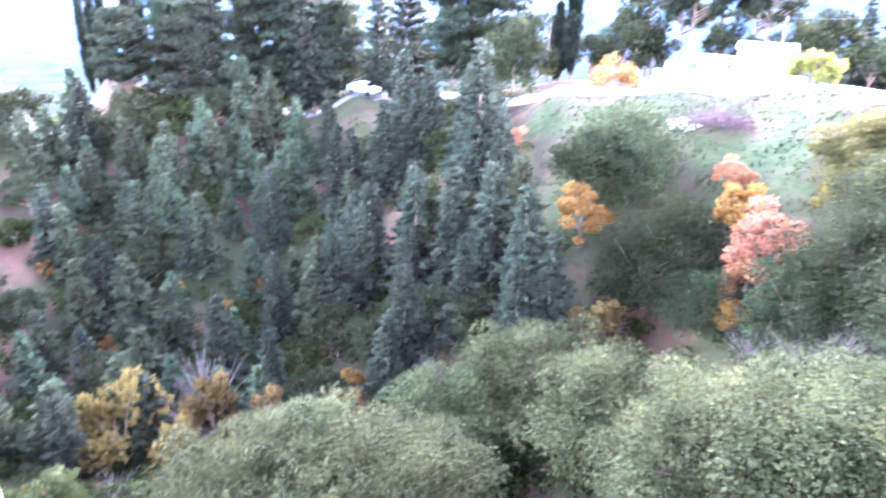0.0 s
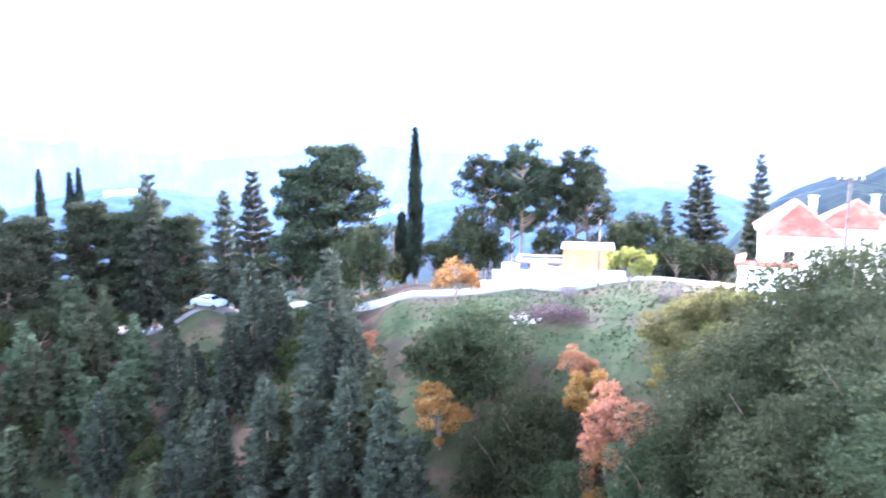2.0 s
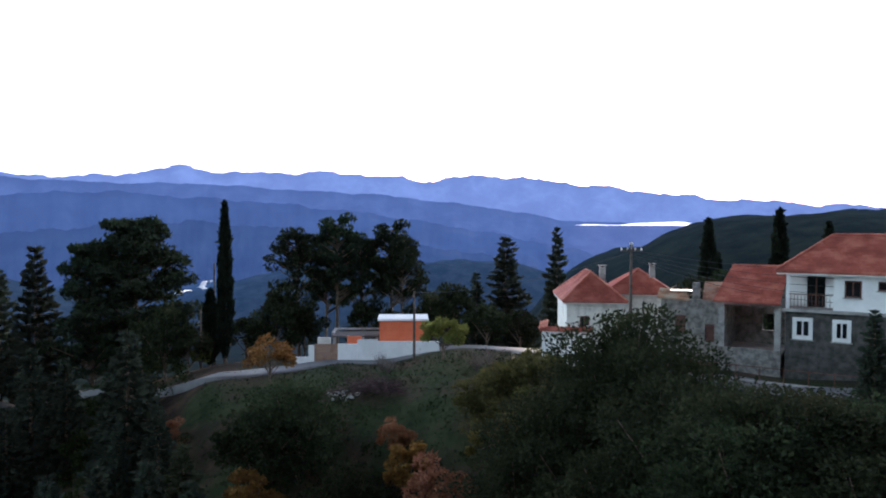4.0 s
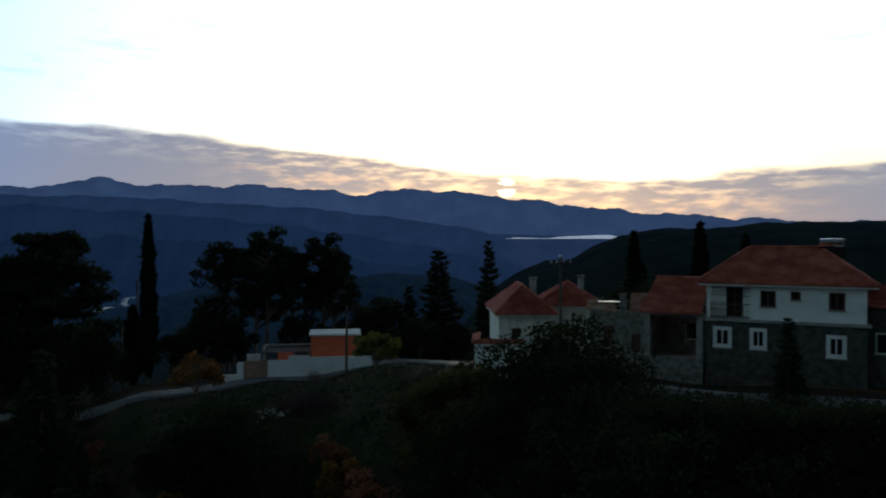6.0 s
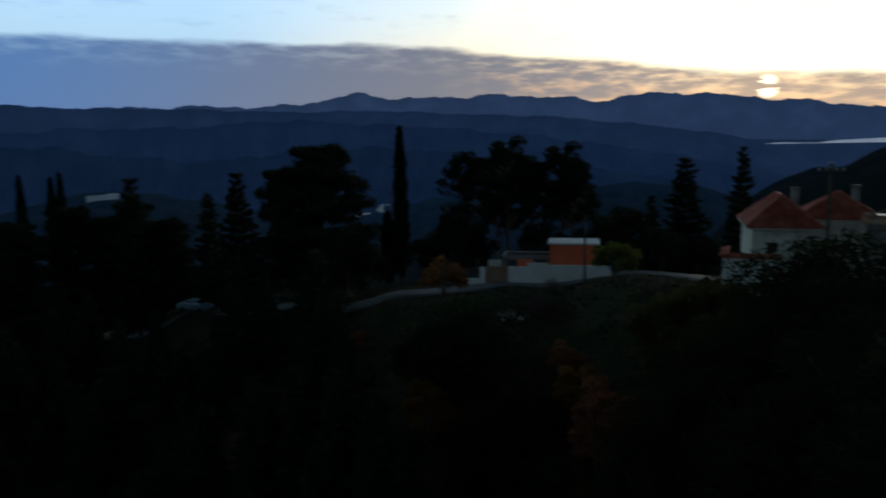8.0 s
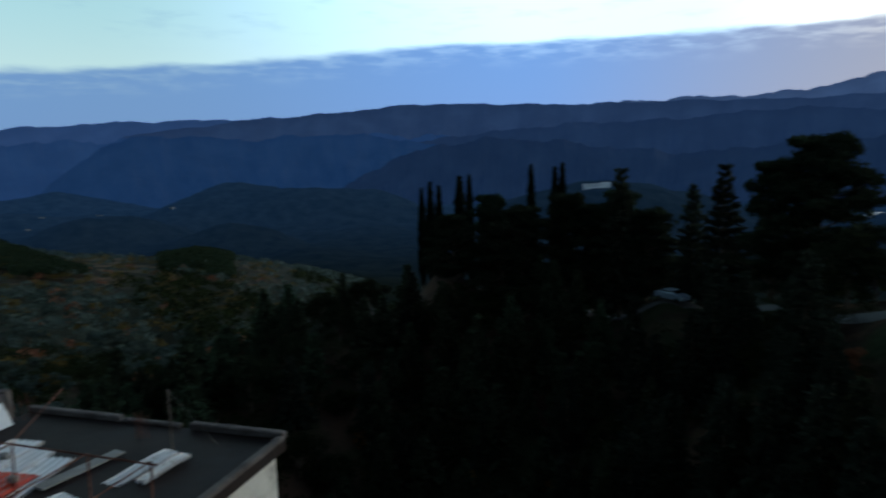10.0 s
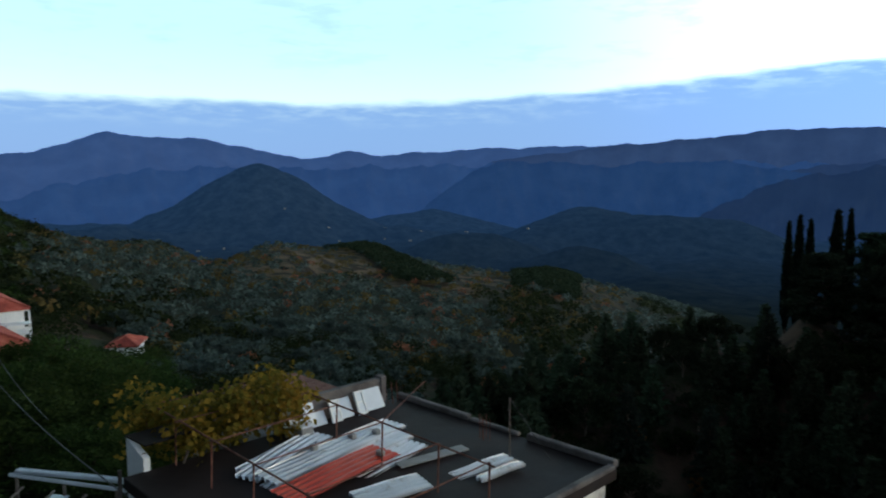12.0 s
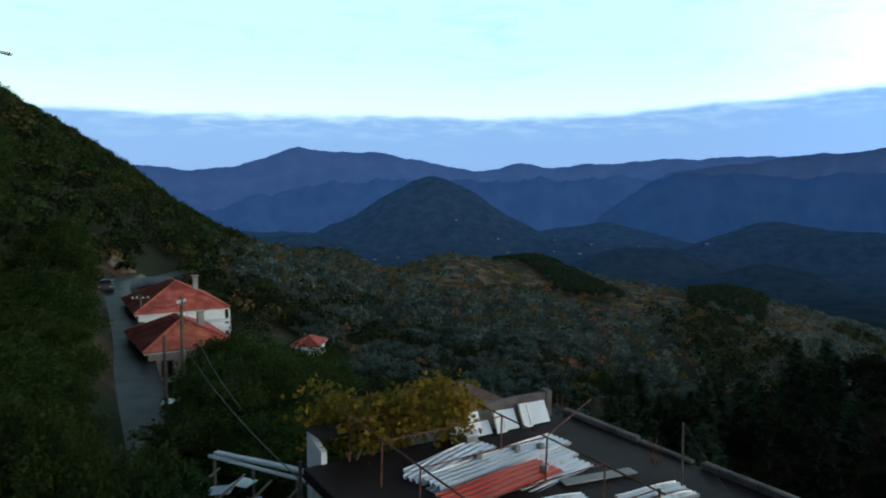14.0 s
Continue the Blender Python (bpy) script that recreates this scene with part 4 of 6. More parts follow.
def tall_pine(name, h, w, label, r, bare=0.56, clumps=54, leaves=95, mat="pine", size=0.24):
    """A mature pine: a bare leaning trunk, rising limbs, and a ragged flat-topped crown."""
    lean = r.uniform(-0.04, 0.04, 2) * h
    runs = [([(0, 0, -0.8), (lean[0] * 0.4, lean[1] * 0.3, h * 0.4), (lean[0], lean[1], h * 0.93)], [h * 0.019, h * 0.014, h * 0.004])]
    pts = []
    for k in range(clumps):
        f = r.uniform(0, 1)
        z = h * (bare + (0.97 - bare) * f)
        reach = w / 2 * (0.45 + 0.75 * math.sin(math.pi * min(1, 0.28 + 0.72 * f))) * r.uniform(0.25, 1.0)
        th = r.uniform(0, 6.28)
        c = np.array([lean[0] * f + math.cos(th) * reach, lean[1] * f + math.sin(th) * reach, z])
        rad = w * r.uniform(0.08, 0.17)
        p = r.normal(size=(leaves, 3))
        p = p / np.linalg.norm(p, axis=1)[:, None] * r.uniform(0.3, 1, (leaves, 1)) ** 0.5 * rad * np.array([1.2, 1.2, 0.5])
        pts.append(c + p)
        runs.append(([(lean[0] * f * 0.8, lean[1] * f * 0.8, z - reach * 0.45), tuple(c)], [h * 0.007, h * 0.002]))
    return tree(name, tubes_mesh("trunk", runs, "bark"), leaves_mesh("crown", np.concatenate(pts), size, mat, 2.1), label)


def column(name, h, w, label, r, leaves=3200, low=0.05):
    """A cypress: a narrow dense flame of upright sprays."""
    f = r.uniform(0, 1, leaves) ** 0.9
    wide = w / 2 * np.minimum(1, (f + 0.05) * 4) * (1 - f ** 2.4) ** 0.8 * (1 + 0.12 * np.sin(f * 40 + 2))
    th = r.uniform(0, 6.28, leaves)
    q = r.uniform(0.55, 1.0, leaves) ** 0.5 * wide
    p = np.stack([np.cos(th) * q, np.sin(th) * q, h * (low + (1 - low) * f)], -1)
    up = np.stack([np.cos(th) * 0.3, np.sin(th) * 0.3, np.ones(leaves)], -1)
    runs = [([(0, 0, -0.8), (0, 0, h * 0.5), (0, 0, h * 0.97)], [h * 0.013, h * 0.009, 0.01])]
    return tree(name, tubes_mesh("trunk", runs, "bark"), leaves_mesh("crown", p, 0.42, "cypress", 1.8, up, 0.6), label)


def bare_shrub(name, h, w, label, r, stems=26):
    runs = []
    for k in range(stems):
        th, q = r.uniform(0, 6.28), r.uniform(0.2, 1)
        top = np.array([math.cos(th) * w / 2 * q, math.sin(th) * w / 2 * q, h * (1.05 - 0.45 * q) * r.uniform(0.75, 1.1)])
        mid = top * np.array([0.35, 0.35, 0.5])
        runs.append(([(0, 0, -0.3), tuple(mid), tuple(top)], [0.04, 0.025, 0.008]))
        for j in range(3):
            t2 = top + r.normal(size=3) * np.array([0.3, 0.3, 0.3]) * w * 0.3
            runs.append(([tuple(mid * (1 - 0.2 * j) + top * 0.2 * j), tuple((mid + t2) / 2), tuple(t2)], [0.018, 0.012, 0.005]))
    t = thing(name, (0, 0, -500), 0, label, "shrub")
    part("twiggery", tubes_mesh("twiggery", runs, "twig", 4), "twig", t)
    return t


R1 = np.random.RandomState(11)
FIRS = [conifer("fir_tree", "fir", 11, w, "grey-green fir tree on the ravine slope", R1, 50, 0.32, group="firs on the slope") for w in (4.6, 5.2, 4.2)]
YOUNG = [conifer("young_pine_tree", "young", 7, w, "fresh green young pine on the slope", R1, 24, 0.33, droop=0.15, group="young pines on the slope") for w in (3.2, 3.8)]
PINES = [tall_pine("pine_tree", 15, 8.0, "tall dark pine with a bare trunk", R1), tall_pine("pine_tree", 15, 7.0, "tall dark pine with a ragged crown", R1, 0.5), tall_pine("pine_tree", 14, 8.5, "broad dark pine branching low on the spur", R1, 0.12, 150, 120)]
OAKS = [broad("oak_tree", "oak", 7, w, 40, 80, 0.3, "dark green evergreen oak on the slope", R1, group="oaks on the slope") for w in (7.5, 6.6)]
SCRUB = [broad("bush", "scrub", 3.2, w, 22, 55, 0.26, "dull green bush on the ravine slope", R1, low=0.02, group="bushes in the ravine") for w in (3.6, 4.4)]
BIRCH = [broad("bush", "ochre", 3.4, 3.4, 20, 80, 0.2, "ochre autumn bush in the ravine", R1, low=0.03, group="bushes in the ravine")]
PALE = [broad("broadleaf_tree", "pale", 7.5, w, 70, 280, 0.15, "pale green leafy tree in the near ravine", R1, low=0.12, group="pale trees in the ravine") for w in (8.5, 7.5)]
OLIVE = [broad("olive_tree", "olive", 4.2, w, 16, 34, 0.42, "silvery olive tree on the terraces", R1, group="olive trees") for w in (4.6, 5.2)]
ORANGE = broad("autumn_tree", "orange", 4.6, 3.4, 28, 130, 0.19, "orange autumn tree among green oaks", R1, low=0.1)
PINK = broad("autumn_tree", "pink", 5.6, 4.6, 36, 150, 0.18, "russet pink autumn tree on the slope", R1, low=0.08)
YELLOW = broad("yellow_tree", "yellow", 4.2, 3.6, 28, 110, 0.24, "bright yellow-green tree beside the lane", R1, low=0.3)
GOLD = broad("golden_tree", "orange", 4.0, 4.4, 22, 80, 0.2, "small golden autumn tree by the lane", R1, low=0.28)
CYPRESS = [column("cypress_tree", 16, 1.5, "slender dark cypress beside the lane", R1), column("cypress_tree", 9, 2.2, "short dark cypress on the spur", R1, 2200)]
GREEN = [broad("broadleaf_tree", "green", 7, w, 80, 190, 0.16, "green leafy tree beside the wet road", R1, low=0.06, group="trees beside the road") for w in (7.6, 6.8)]
YELLOWING = broad("bush", "yellowing", 3.6, 4.2, 44, 130, 0.15, "yellowing leafy bush at the garden's edge", R1, low=0.03, group="bushes at the garden's edge")
NEAR_OAK = broad("oak_tree", "oak", 7, 7.2, 84, 190, 0.15, "dark evergreen oak at the edge of the garden", R1, low=0.03, group="oaks on the slope")
BARE = [bare_shrub("bare_shrub", 2.6, 3.6, "leafless grey shrub in the ravine", R1)]

taken = set()


def plant(kind, az, d, scale=1.0, tall=None, label="", z=None):
    """Stand a tree of that kind on the ground; the first one planted is the pattern itself."""
    x, y = plan(az, d)
    zz = gz(x, y) if z is None else z
    m = pose(x, y, zz, 0, 0, rng.uniform(0, 360)) @ Matrix.Diagonal((scale, scale, scale if tall is None else tall, 1))
    if kind.name in taken:
        ob = copy_thing(kind, m @ Matrix.Diagonal([1 / q for q in kind.scale] + [1]))
    else:
        ob = kind
        taken.add(kind.name)
        ob.matrix_world = m
    return tagged(ob, label)


def top_at(kind_h, el, az, d):
    """The scale that brings a tree of height kind_h up to an elevation."""
    x, y = plan(az, d)
    return (d * math.tan(radians(el)) - gz(x, y)) / kind_h


def raise_to(kind, kind_h, az, d, el, wide=None, label=""):
    """Stand a tree near that distance where its own height reaches the elevation, without stretching it much."""
    want = 1.0 if wide is None else wide
    slack = 0.2 if d < 74 else 0.05
    tries = np.linspace((1 - slack) * d, (1 + slack) * d, 41)
    x, y = tries * math.sin(radians(az)), tries * math.cos(radians(az))
    s = (tries * math.tan(radians(el)) - ground_z(x, y)) / kind_h
    k = int(np.argmin(np.abs(np.log(np.maximum(s, 0.05) / want)) + 0.25 * np.abs(np.log(tries / d))))
    tall = max(0.25, float(s[k]))
    return plant(kind, az, float(tries[k]), min(max(want, tall / 1.4), tall / 0.7), tall, label)


# the spur's skyline trees
raise_to(CYPRESS[0], 16, -3.1, 75, 1.75, 1.0)
raise_to(CYPRESS[1], 9, -4.2, 76, -5.0, 1.0, "short bushy cypress beside a taller one")
for k, (az, d, el, w) in enumerate([(2.6, 92, 0.0, 0.72), (5.6, 94, 1.2, 0.72), (7.6, 97, -0.4, 0.6), (10.0, 95, 0.7, 0.75), (10.9, 92, -0.6, 0.7), (4.7, 99, -0.6, 0.65)]):
    raise_to(PINES[k % 2], 15, az, d, el, w)
raise_to(PINES[2], 14, -9.6, 84, 0.6, 1.3)
raise_to(PINES[2], 14, -12.5, 90, -1.2, 0.9)
for az, d, el, w in [(-16.0, 92, -1.1, 1.25), (-18.2, 95, -2.7, 1.1), (19.3, 90, -0.4, 1.5), (16.9, 92, -3.4, 0.8), (23.4, 95, 0.3, 0.9)]:
    raise_to(FIRS[int(abs(az)) % 3], 11, az, d, el, w, "dark pointed fir on the skyline of the spur")
for az, d, el, w in [(34.9, 78, 0.6, 0.8), (39.8, 80, 1.3, 1.1), (43.0, 90, 0.4, 0.8), (35.6, 84, -2.0, 0.7), (-36.5, 106, -2.3, 0.8), (-30.7, 112, -1.5, 0.6), (-35.7, 108, -2.2, 0.5), (-38.9, 106, -2.7, 0.6), (-38.2, 107, -3.0, 0.6), (-28.8, 112, -1.7, 0.6), (-39.6, 107, -3.2, 0.5), (-28.2, 112, -1.4, 0.6)]:
    raise_to(CYPRESS[0], 16, az, d, el, w * 1.7, "narrow dark cypress on the skyline")
for az, d, el, w in [(-34.0, 100, -3.6, 0.8), (-31.5, 98, -4.6, 0.95), (-28.0, 97, -3.6, 0.9), (-25.5, 96, -4.4, 1.0), (-23.5, 95, -3.3, 0.8), (-21.5, 99, -4.8, 0.9), (-33, 94, -6, 0.8), (-37, 100, -5.2, 0.8)]:
    raise_to(PINES[2], 14, az, d, el, w, "broad green pine above the ravine")
raise_to(FIRS[1], 11, -23.6, 92, -1.3, 1.0)
for az, d, el, w in [(14.6, 84, -4.6, 0.8), (17.8, 80, -6.3, 0.7), (0.5, 84, -6.2, 0.8), (-1.5, 80, -7.2, 0.7), (3.0, 88, -6.5, 0.7), (8.5, 90, -5.8, 0.7), (1.8, 88, -4.8, 0.8), (13.4, 88, -5.4, 0.8), (20.5, 78, -6.8, 0.7), (36.2, 82, -3.3, 0.8), (34, 80, -3.8, 0.8), (-7.5, 74, -6.3, 0.7), (-5.8, 70, -7.8, 0.6)]:
    raise_to(OAKS[int(d) % 2], 7, az, d, el, w)
raise_to(FIRS[2], 11, 45.9, 41, -5.4, 0.5, 'dark pointed fir standing before the house')
raise_to(YELLOW, 4.2, 14.2, 58, -7.0, 0.95)
raise_to(GOLD, 4.0, 0.3, 63, -8.7, 1.0)
raise_to(YELLOW, 4.2, -5.0, 68, -9.2, 0.5)
# the lower garden, the slope towards the ravine, and the far bank of firs
for az, d, el, w in [(2.4, 49, -11.9, 1.0), (5.0, 41, -20.5, 0.9), (6.6, 40, -19.0, 0.85), (-0.5, 52, -14.0, 0.8), (22.6, 40, -13.6, 0.9), (26.0, 38, -11.2, 1.1), (28.0, 37, -8.6, 1.1), (31.0, 36, -9.2, 1.1), (26, 33, -15, 1.0), (20.5, 37, -17, 0.9), (33, 35, -12, 1.0), (36, 38, -11.5, 1.0), (40, 38, -11.8, 1.0), (43, 37, -11.6, 1.0), (46, 38, -11.4, 1.0), (49.5, 37, -11.2, 1.0), (53, 37, -11, 1.0), (38, 34, -14, 1.0), (46, 33, -15, 1.0), (52, 33, -15, 1.0), (29.5, 40, -6.0, 1.2), (10.0, 38, -24, 0.6), (17, 33, -21.5, 0.7), (29, 30, -17, 1.0)]:
    raise_to(NEAR_OAK if 0 < az < 60 and d < 50 else OAKS[int(d) % 2], 7, az, d, el, w)
for az, d, el, w in [(17.6, 43, -11.9, 0.9), (19.6, 44, -10.8, 1.0), (21.6, 45, -9.9, 1.0), (23.4, 45, -10.1, 0.9), (18.6, 41, -13.2, 0.9), (21.0, 41, -12.6, 0.9)]:
    raise_to(YELLOWING, 3.6, az, d, el, w)
raise_to(BIRCH[0], 3.4, 18.4, 42, -14.2, 1.0, "brown and ochre thicket on the bank")
raise_to(BIRCH[0], 3.4, 21.0, 41, -15.0, 1.0, "brown and ochre thicket on the bank")
raise_to(PALE[0], 7.5, 34.5, 28, -16.0, 0.55, "pale green leafy tree below the houses")
raise_to(ORANGE, 4.6, -1.0, 41, -18.6, 1.0)
raise_to(ORANGE, 4.6, 11.2, 42, -17.0, 0.8)
raise_to(PINK, 5.6, 14.2, 41, -18.0, 1.0)
raise_to(PINK, 5.6, 12.9, 37, -22.2, 0.6)
raise_to(ORANGE, 4.6, 12.2, 33, -25.8, 0.6)
raise_to(PINK, 5.6, 10.3, 50, -15.2, 0.5)
raise_to(PINK, 5.6, -7.2, 58, -14.2, 0.5)
for az, d, el in [(-32.7, 52, -27.2), (-29.0, 52, -26.0), (-36.3, 54, -25.4), (-42, 50, -28.6), (-32.2, 46, -31.0), (-21.5, 40, -33.9), (-39, 46, -33), (-45, 60, -22), (-50, 64, -19)]:
    raise_to(ORANGE, 4.6, az, d, el, 0.5, "small orange autumn tree in the ravine")
for az, d, el, w in [(-10.1, 58, -7.4, 1.1), (-14.2, 56, -9.3, 0.9), (-16.4, 60, -8.4, 1.0), (-8.7, 48, -17.0, 1.0), (-17.9, 55, -12.2, 0.9), (-12.2, 47, -17.0, 1.0), (-15.4, 46, -17.5, 0.95), (-5.8, 44, -18.8, 0.95), (-22.1, 56, -14.2, 0.9), (-19.5, 48, -18.8, 1.0), (-11, 41, -23, 0.8), (-6, 40, -24.5, 0.7), (-16.5, 40, -25.5, 0.8), (-3.2, 42, -22.5, 0.7), (-22.5, 46, -22, 0.9)]:
    raise_to(FIRS[int(d) % 3], 11, az, d, el, w)
for az, d, el, w in [(-31.8, 66, -13.3, 1.0), (-35.8, 64, -14.6, 1.0), (-38.0, 60, -17.6, 1.0), (-28.1, 62, -16.4, 0.9), (-33.5, 56, -19, 1.0), (-41, 66, -15, 1.0), (-43.5, 60, -18.5, 1.0), (-30, 72, -13.8, 0.8), (-25.5, 64, -15.5, 0.9), (-38, 72, -13, 1.0)]:
    raise_to(YOUNG[int(d) % 2], 7, az, d, el, w * 1.2)
R2 = np.random.RandomState(23)
stood = []
for k in range(900):
    az, d = R2.uniform(-66, -5), R2.uniform(40, 92)
    x, y = plan(az, d)
    if (-25 < az and d > 74) or (az > -10 and d > 54) or any((x - a) ** 2 + (y - b) ** 2 < 9.5 for a, b in stood) or len(stood) > 190:
        continue
    stood.append((x, y))
    odds = (0.42, 0.2, 0.22, 0.16) if az > -24 else (0.12, 0.5, 0.22, 0.16)
    pick, hh = ((FIRS, 11), (YOUNG, 7), (SCRUB, 3.2), (OAKS, 7))[R2.choice(4, p=odds)]
    s = {11: R2.uniform(0.6, 0.9), 7: R2.uniform(0.8, 1.3), 3.2: R2.uniform(0.8, 1.2)}[hh] * (0.7 if pick is OAKS else 1.0)
    plant(pick[R2.randint(len(pick))], az, d, s, s * R2.uniform(0.85, 1.1))
for k in range(60):
    az, d = R2.uniform(-60, 30), R2.uniform(27, 48)
    if az > 8 and d > 36:
        continue
    pick = (SCRUB + SCRUB + BIRCH + BARE)[R2.randint(6)]
    s = R2.uniform(0.6, 1.1)
    plant(pick, az, d, s)
# pale trees below the viewpoint
for az, d, el, w in [(-3.4, 27, -30.2, 1.05), (5.5, 26, -31.5, 1.0), (-11.5, 25, -34.5, 0.9), (16.0, 26, -30.5, 0.9), (22.5, 27, -29.4, 0.95), (29, 27, -27.5, 0.9), (-25, 26, -38, 0.9), (-18, 24, -39, 0.9), (-33, 27, -37.5, 0.9), (11.5, 23, -35, 0.8), (35, 26, -26, 0.9)]:
    raise_to(PALE[int(d) % 2], 7.5, az, d, el, w)
for az, d, el in [(-34.8, 34, -33.2), (-22.8, 32, -36.0), (-43, 34, -31), (-29, 31, -35), (-14.5, 30, -37), (-38, 31, -36)]:
    raise_to(BIRCH[0], 3.4, az, d, el, 1.1)
raise_to(PINK, 5.6, 11.5, 25, -32.3, 0.5, "russet shrub between pale green trees")
for az, d, el in [(9.5, 28, -33.5), (20.5, 33, -25.8), (23.6, 34, -24.4), (14.5, 33, -27.5), (17.8, 34, -26), (-35.5, 36, -31.5)]:
    raise_to(BARE[0], 2.6, az, d, el, 1.0)
# beside the road and below the houses on the other side
for az, d, el, w in [(-110.4, 34, -12.2, 0.5), (-113.4, 36, -9.5, 0.7), (-109.6, 48, -9.0, 0.6), (-109, 60, -7.2, 0.7), (-114.5, 42, -7, 0.9), (-114.5, 28, -14, 0.7), (-107.8, 76, -7.2, 0.6), (-114, 60, -4, 1.1), (-97.2, 47, -10.9, 0.75), (-98.4, 45, -12.0, 0.5), (-97.4, 40, -14.2, 0.6), (-95.6, 50, -11.5, 1.0), (-94.2, 46, -13.2, 1.0), (-90.5, 74, -12.6, 0.6), (-89.2, 76, -12.5, 0.6), (-91.6, 74, -12.6, 0.6), (-92.0, 44, -16.0, 1.0), (-97.6, 42, -15.2, 0.9), (-94, 38, -18, 0.9), (-90.5, 40, -17.8, 0.9), (-86.5, 46, -17.6, 0.8), (-90, 70, -13.5, 0.9), (-93.5, 66, -12.2, 0.8), (-118, 45, -4, 1.2), (-107.2, 86, -6.9, 0.5), (-108.5, 92, -6, 0.8)]:
    raise_to(GREEN[int(d) % 2], 7, az - (0.3 if az < -104 else 0), d, el, w)


# a wall of trees along the uphill side of the road
for k, d in enumerate((22, 26, 30, 34, 39, 44, 50, 57, 65, 74, 84, 95)):
    sc = (0.42, 0.5, 0.46, 0.6, 0.52, 0.7, 0.62, 0.8, 0.7, 0.78, 0.7, 0.8)[k]
    half = math.degrees(3.9 * sc / d)
    plant(GREEN[k % 2], -106.2 - half, d, sc, sc * 1.05)
    plant(GREEN[(k + 1) % 2], -108 - 2.6 * half, d * 1.05, sc * 1.2, sc * 1.25)
    plant(GREEN[k % 2], -109.5 - 4.4 * half, d * 1.1, sc * 1.3)
for az, d, el, w in [(-112, 17, -15.0, 0.6), (-107.5, 16, -17.2, 0.5), (-103.2, 16, -20.2, 0.42), (-100.5, 17, -22.5, 0.34), (-106, 13, -23.5, 0.4)]:
    raise_to(GREEN[int(d) % 2], 7, az, d, el, w, "green leafy tree close below the viewpoint")
for az, d, el, w in [(37.5, 27, -16.5, 0.6), (39.5, 30, -16.0, 0.55), (34.0, 25, -20.0, 0.5)]:
    raise_to(PALE[int(d) % 2], 7.5, az, d, el, w, "pale yellow-green tree below the houses")


# ---- olive terraces and scrub, thinning into the distance ----
def crowns(name, places, mat, size, per, card, label, seed, bark="bark"):
    """Uncounted small trees as one mass: each a lumpy shell of leaf sprays that face outwards, open at its foot."""
    r = np.random.RandomState(seed)
    at = np.repeat(np.array([p[:3] for p in places]), per, 0)
    s = np.repeat(np.array([p[3] for p in places]), per)[:, None]
    n = len(at)
    d = r.normal(size=(n, 3))
    d[:, 2] = np.abs(d[:, 2]) * 1.1 - 0.2
    d /= np.linalg.norm(d, axis=1)[:, None]
    lump = 1 + 0.22 * np.sin(d[:, :1] * 5 + at[:, :1]) * np.cos(d[:, 1:2] * 5 + at[:, 1:2])
    c = at + np.array([0, 0, 1]) * size * s * 0.44 + d * np.array([1, 1, 0.8]) * size * s * 0.5 * lump * r.uniform(0.7, 1.0, (n, 1))
    face = d + r.normal(size=(n, 3)) * 0.42
    face /= np.linalg.norm(face, axis=1)[:, None]
    a = np.cross(face, r.normal(size=(n, 3)))
    a /= np.linalg.norm(a, axis=1)[:, None] + 1e-9
    b = np.cross(face, a)
    h = card * r.uniform(0.55, 1.3, (n, 1))
    v = np.stack([c - a * h * 0.6, c + b * h * 0.4 + face * h * 0.1, c + a * h * 0.6, c - b * h * 0.4 + face * h * 0.1], 1)
    me = array_mesh(name, v.reshape(-1, 3), np.arange(4 * n).reshape(-1, 4), mat)
    return tagged(new(name, me), label, "vegetation", kind="stuff")


def rows_of(az0, az1, d0, d1, gap, seed, keep):
    """Planted rows: places on a loosely kept grid."""
    r = np.random.RandomState(seed)
    x, y = np.meshgrid(np.arange(-d1, d1, gap), np.arange(-d1, d1, gap * 0.92))
    x, y = x.ravel() * 0.9 - y.ravel() * 0.43, x.ravel() * 0.43 + y.ravel() * 0.9
    x, y = x + r.normal(0, gap * 0.2, x.size), y + r.normal(0, gap * 0.2, x.size)
    az, d = np.degrees(np.arctan2(x, y)), np.hypot(x, y)
    ok = (az > az0) & (az < az1) & (d > d0) & (d < d1)
    x, y, az, d = x[ok], y[ok], az[ok], d[ok]
    ok = keep(az, d) & (r.uniform(0, 1, x.size) < 0.93)
    x, y = x[ok], y[ok]
    z = np.concatenate([ground_z(x[i:i + 4000], y[i:i + 4000]) for i in range(0, len(x), 4000)])
    return list(zip(x, y, z, r.uniform(0.7, 1.2, x.size)))


def scatter(n, az0, az1, d0, d1, seed, power=0.5, keep=None):
    r = np.random.RandomState(seed)
    az = r.uniform(az0, az1, n)
    d = (d0 ** 2 + (d1 ** 2 - d0 ** 2) * r.uniform(0, 1, n) ** (power * 2)) ** 0.5
    x, y = d * np.sin(np.radians(az)), d * np.cos(np.radians(az))
    ok = np.ones(n, bool) if keep is None else keep(az, d)
    z = ground_z(x, y)
    return [(a, b, c, s) for a, b, c, s, k in zip(x, y, z, r.uniform(0.7, 1.25, n), ok) if k]


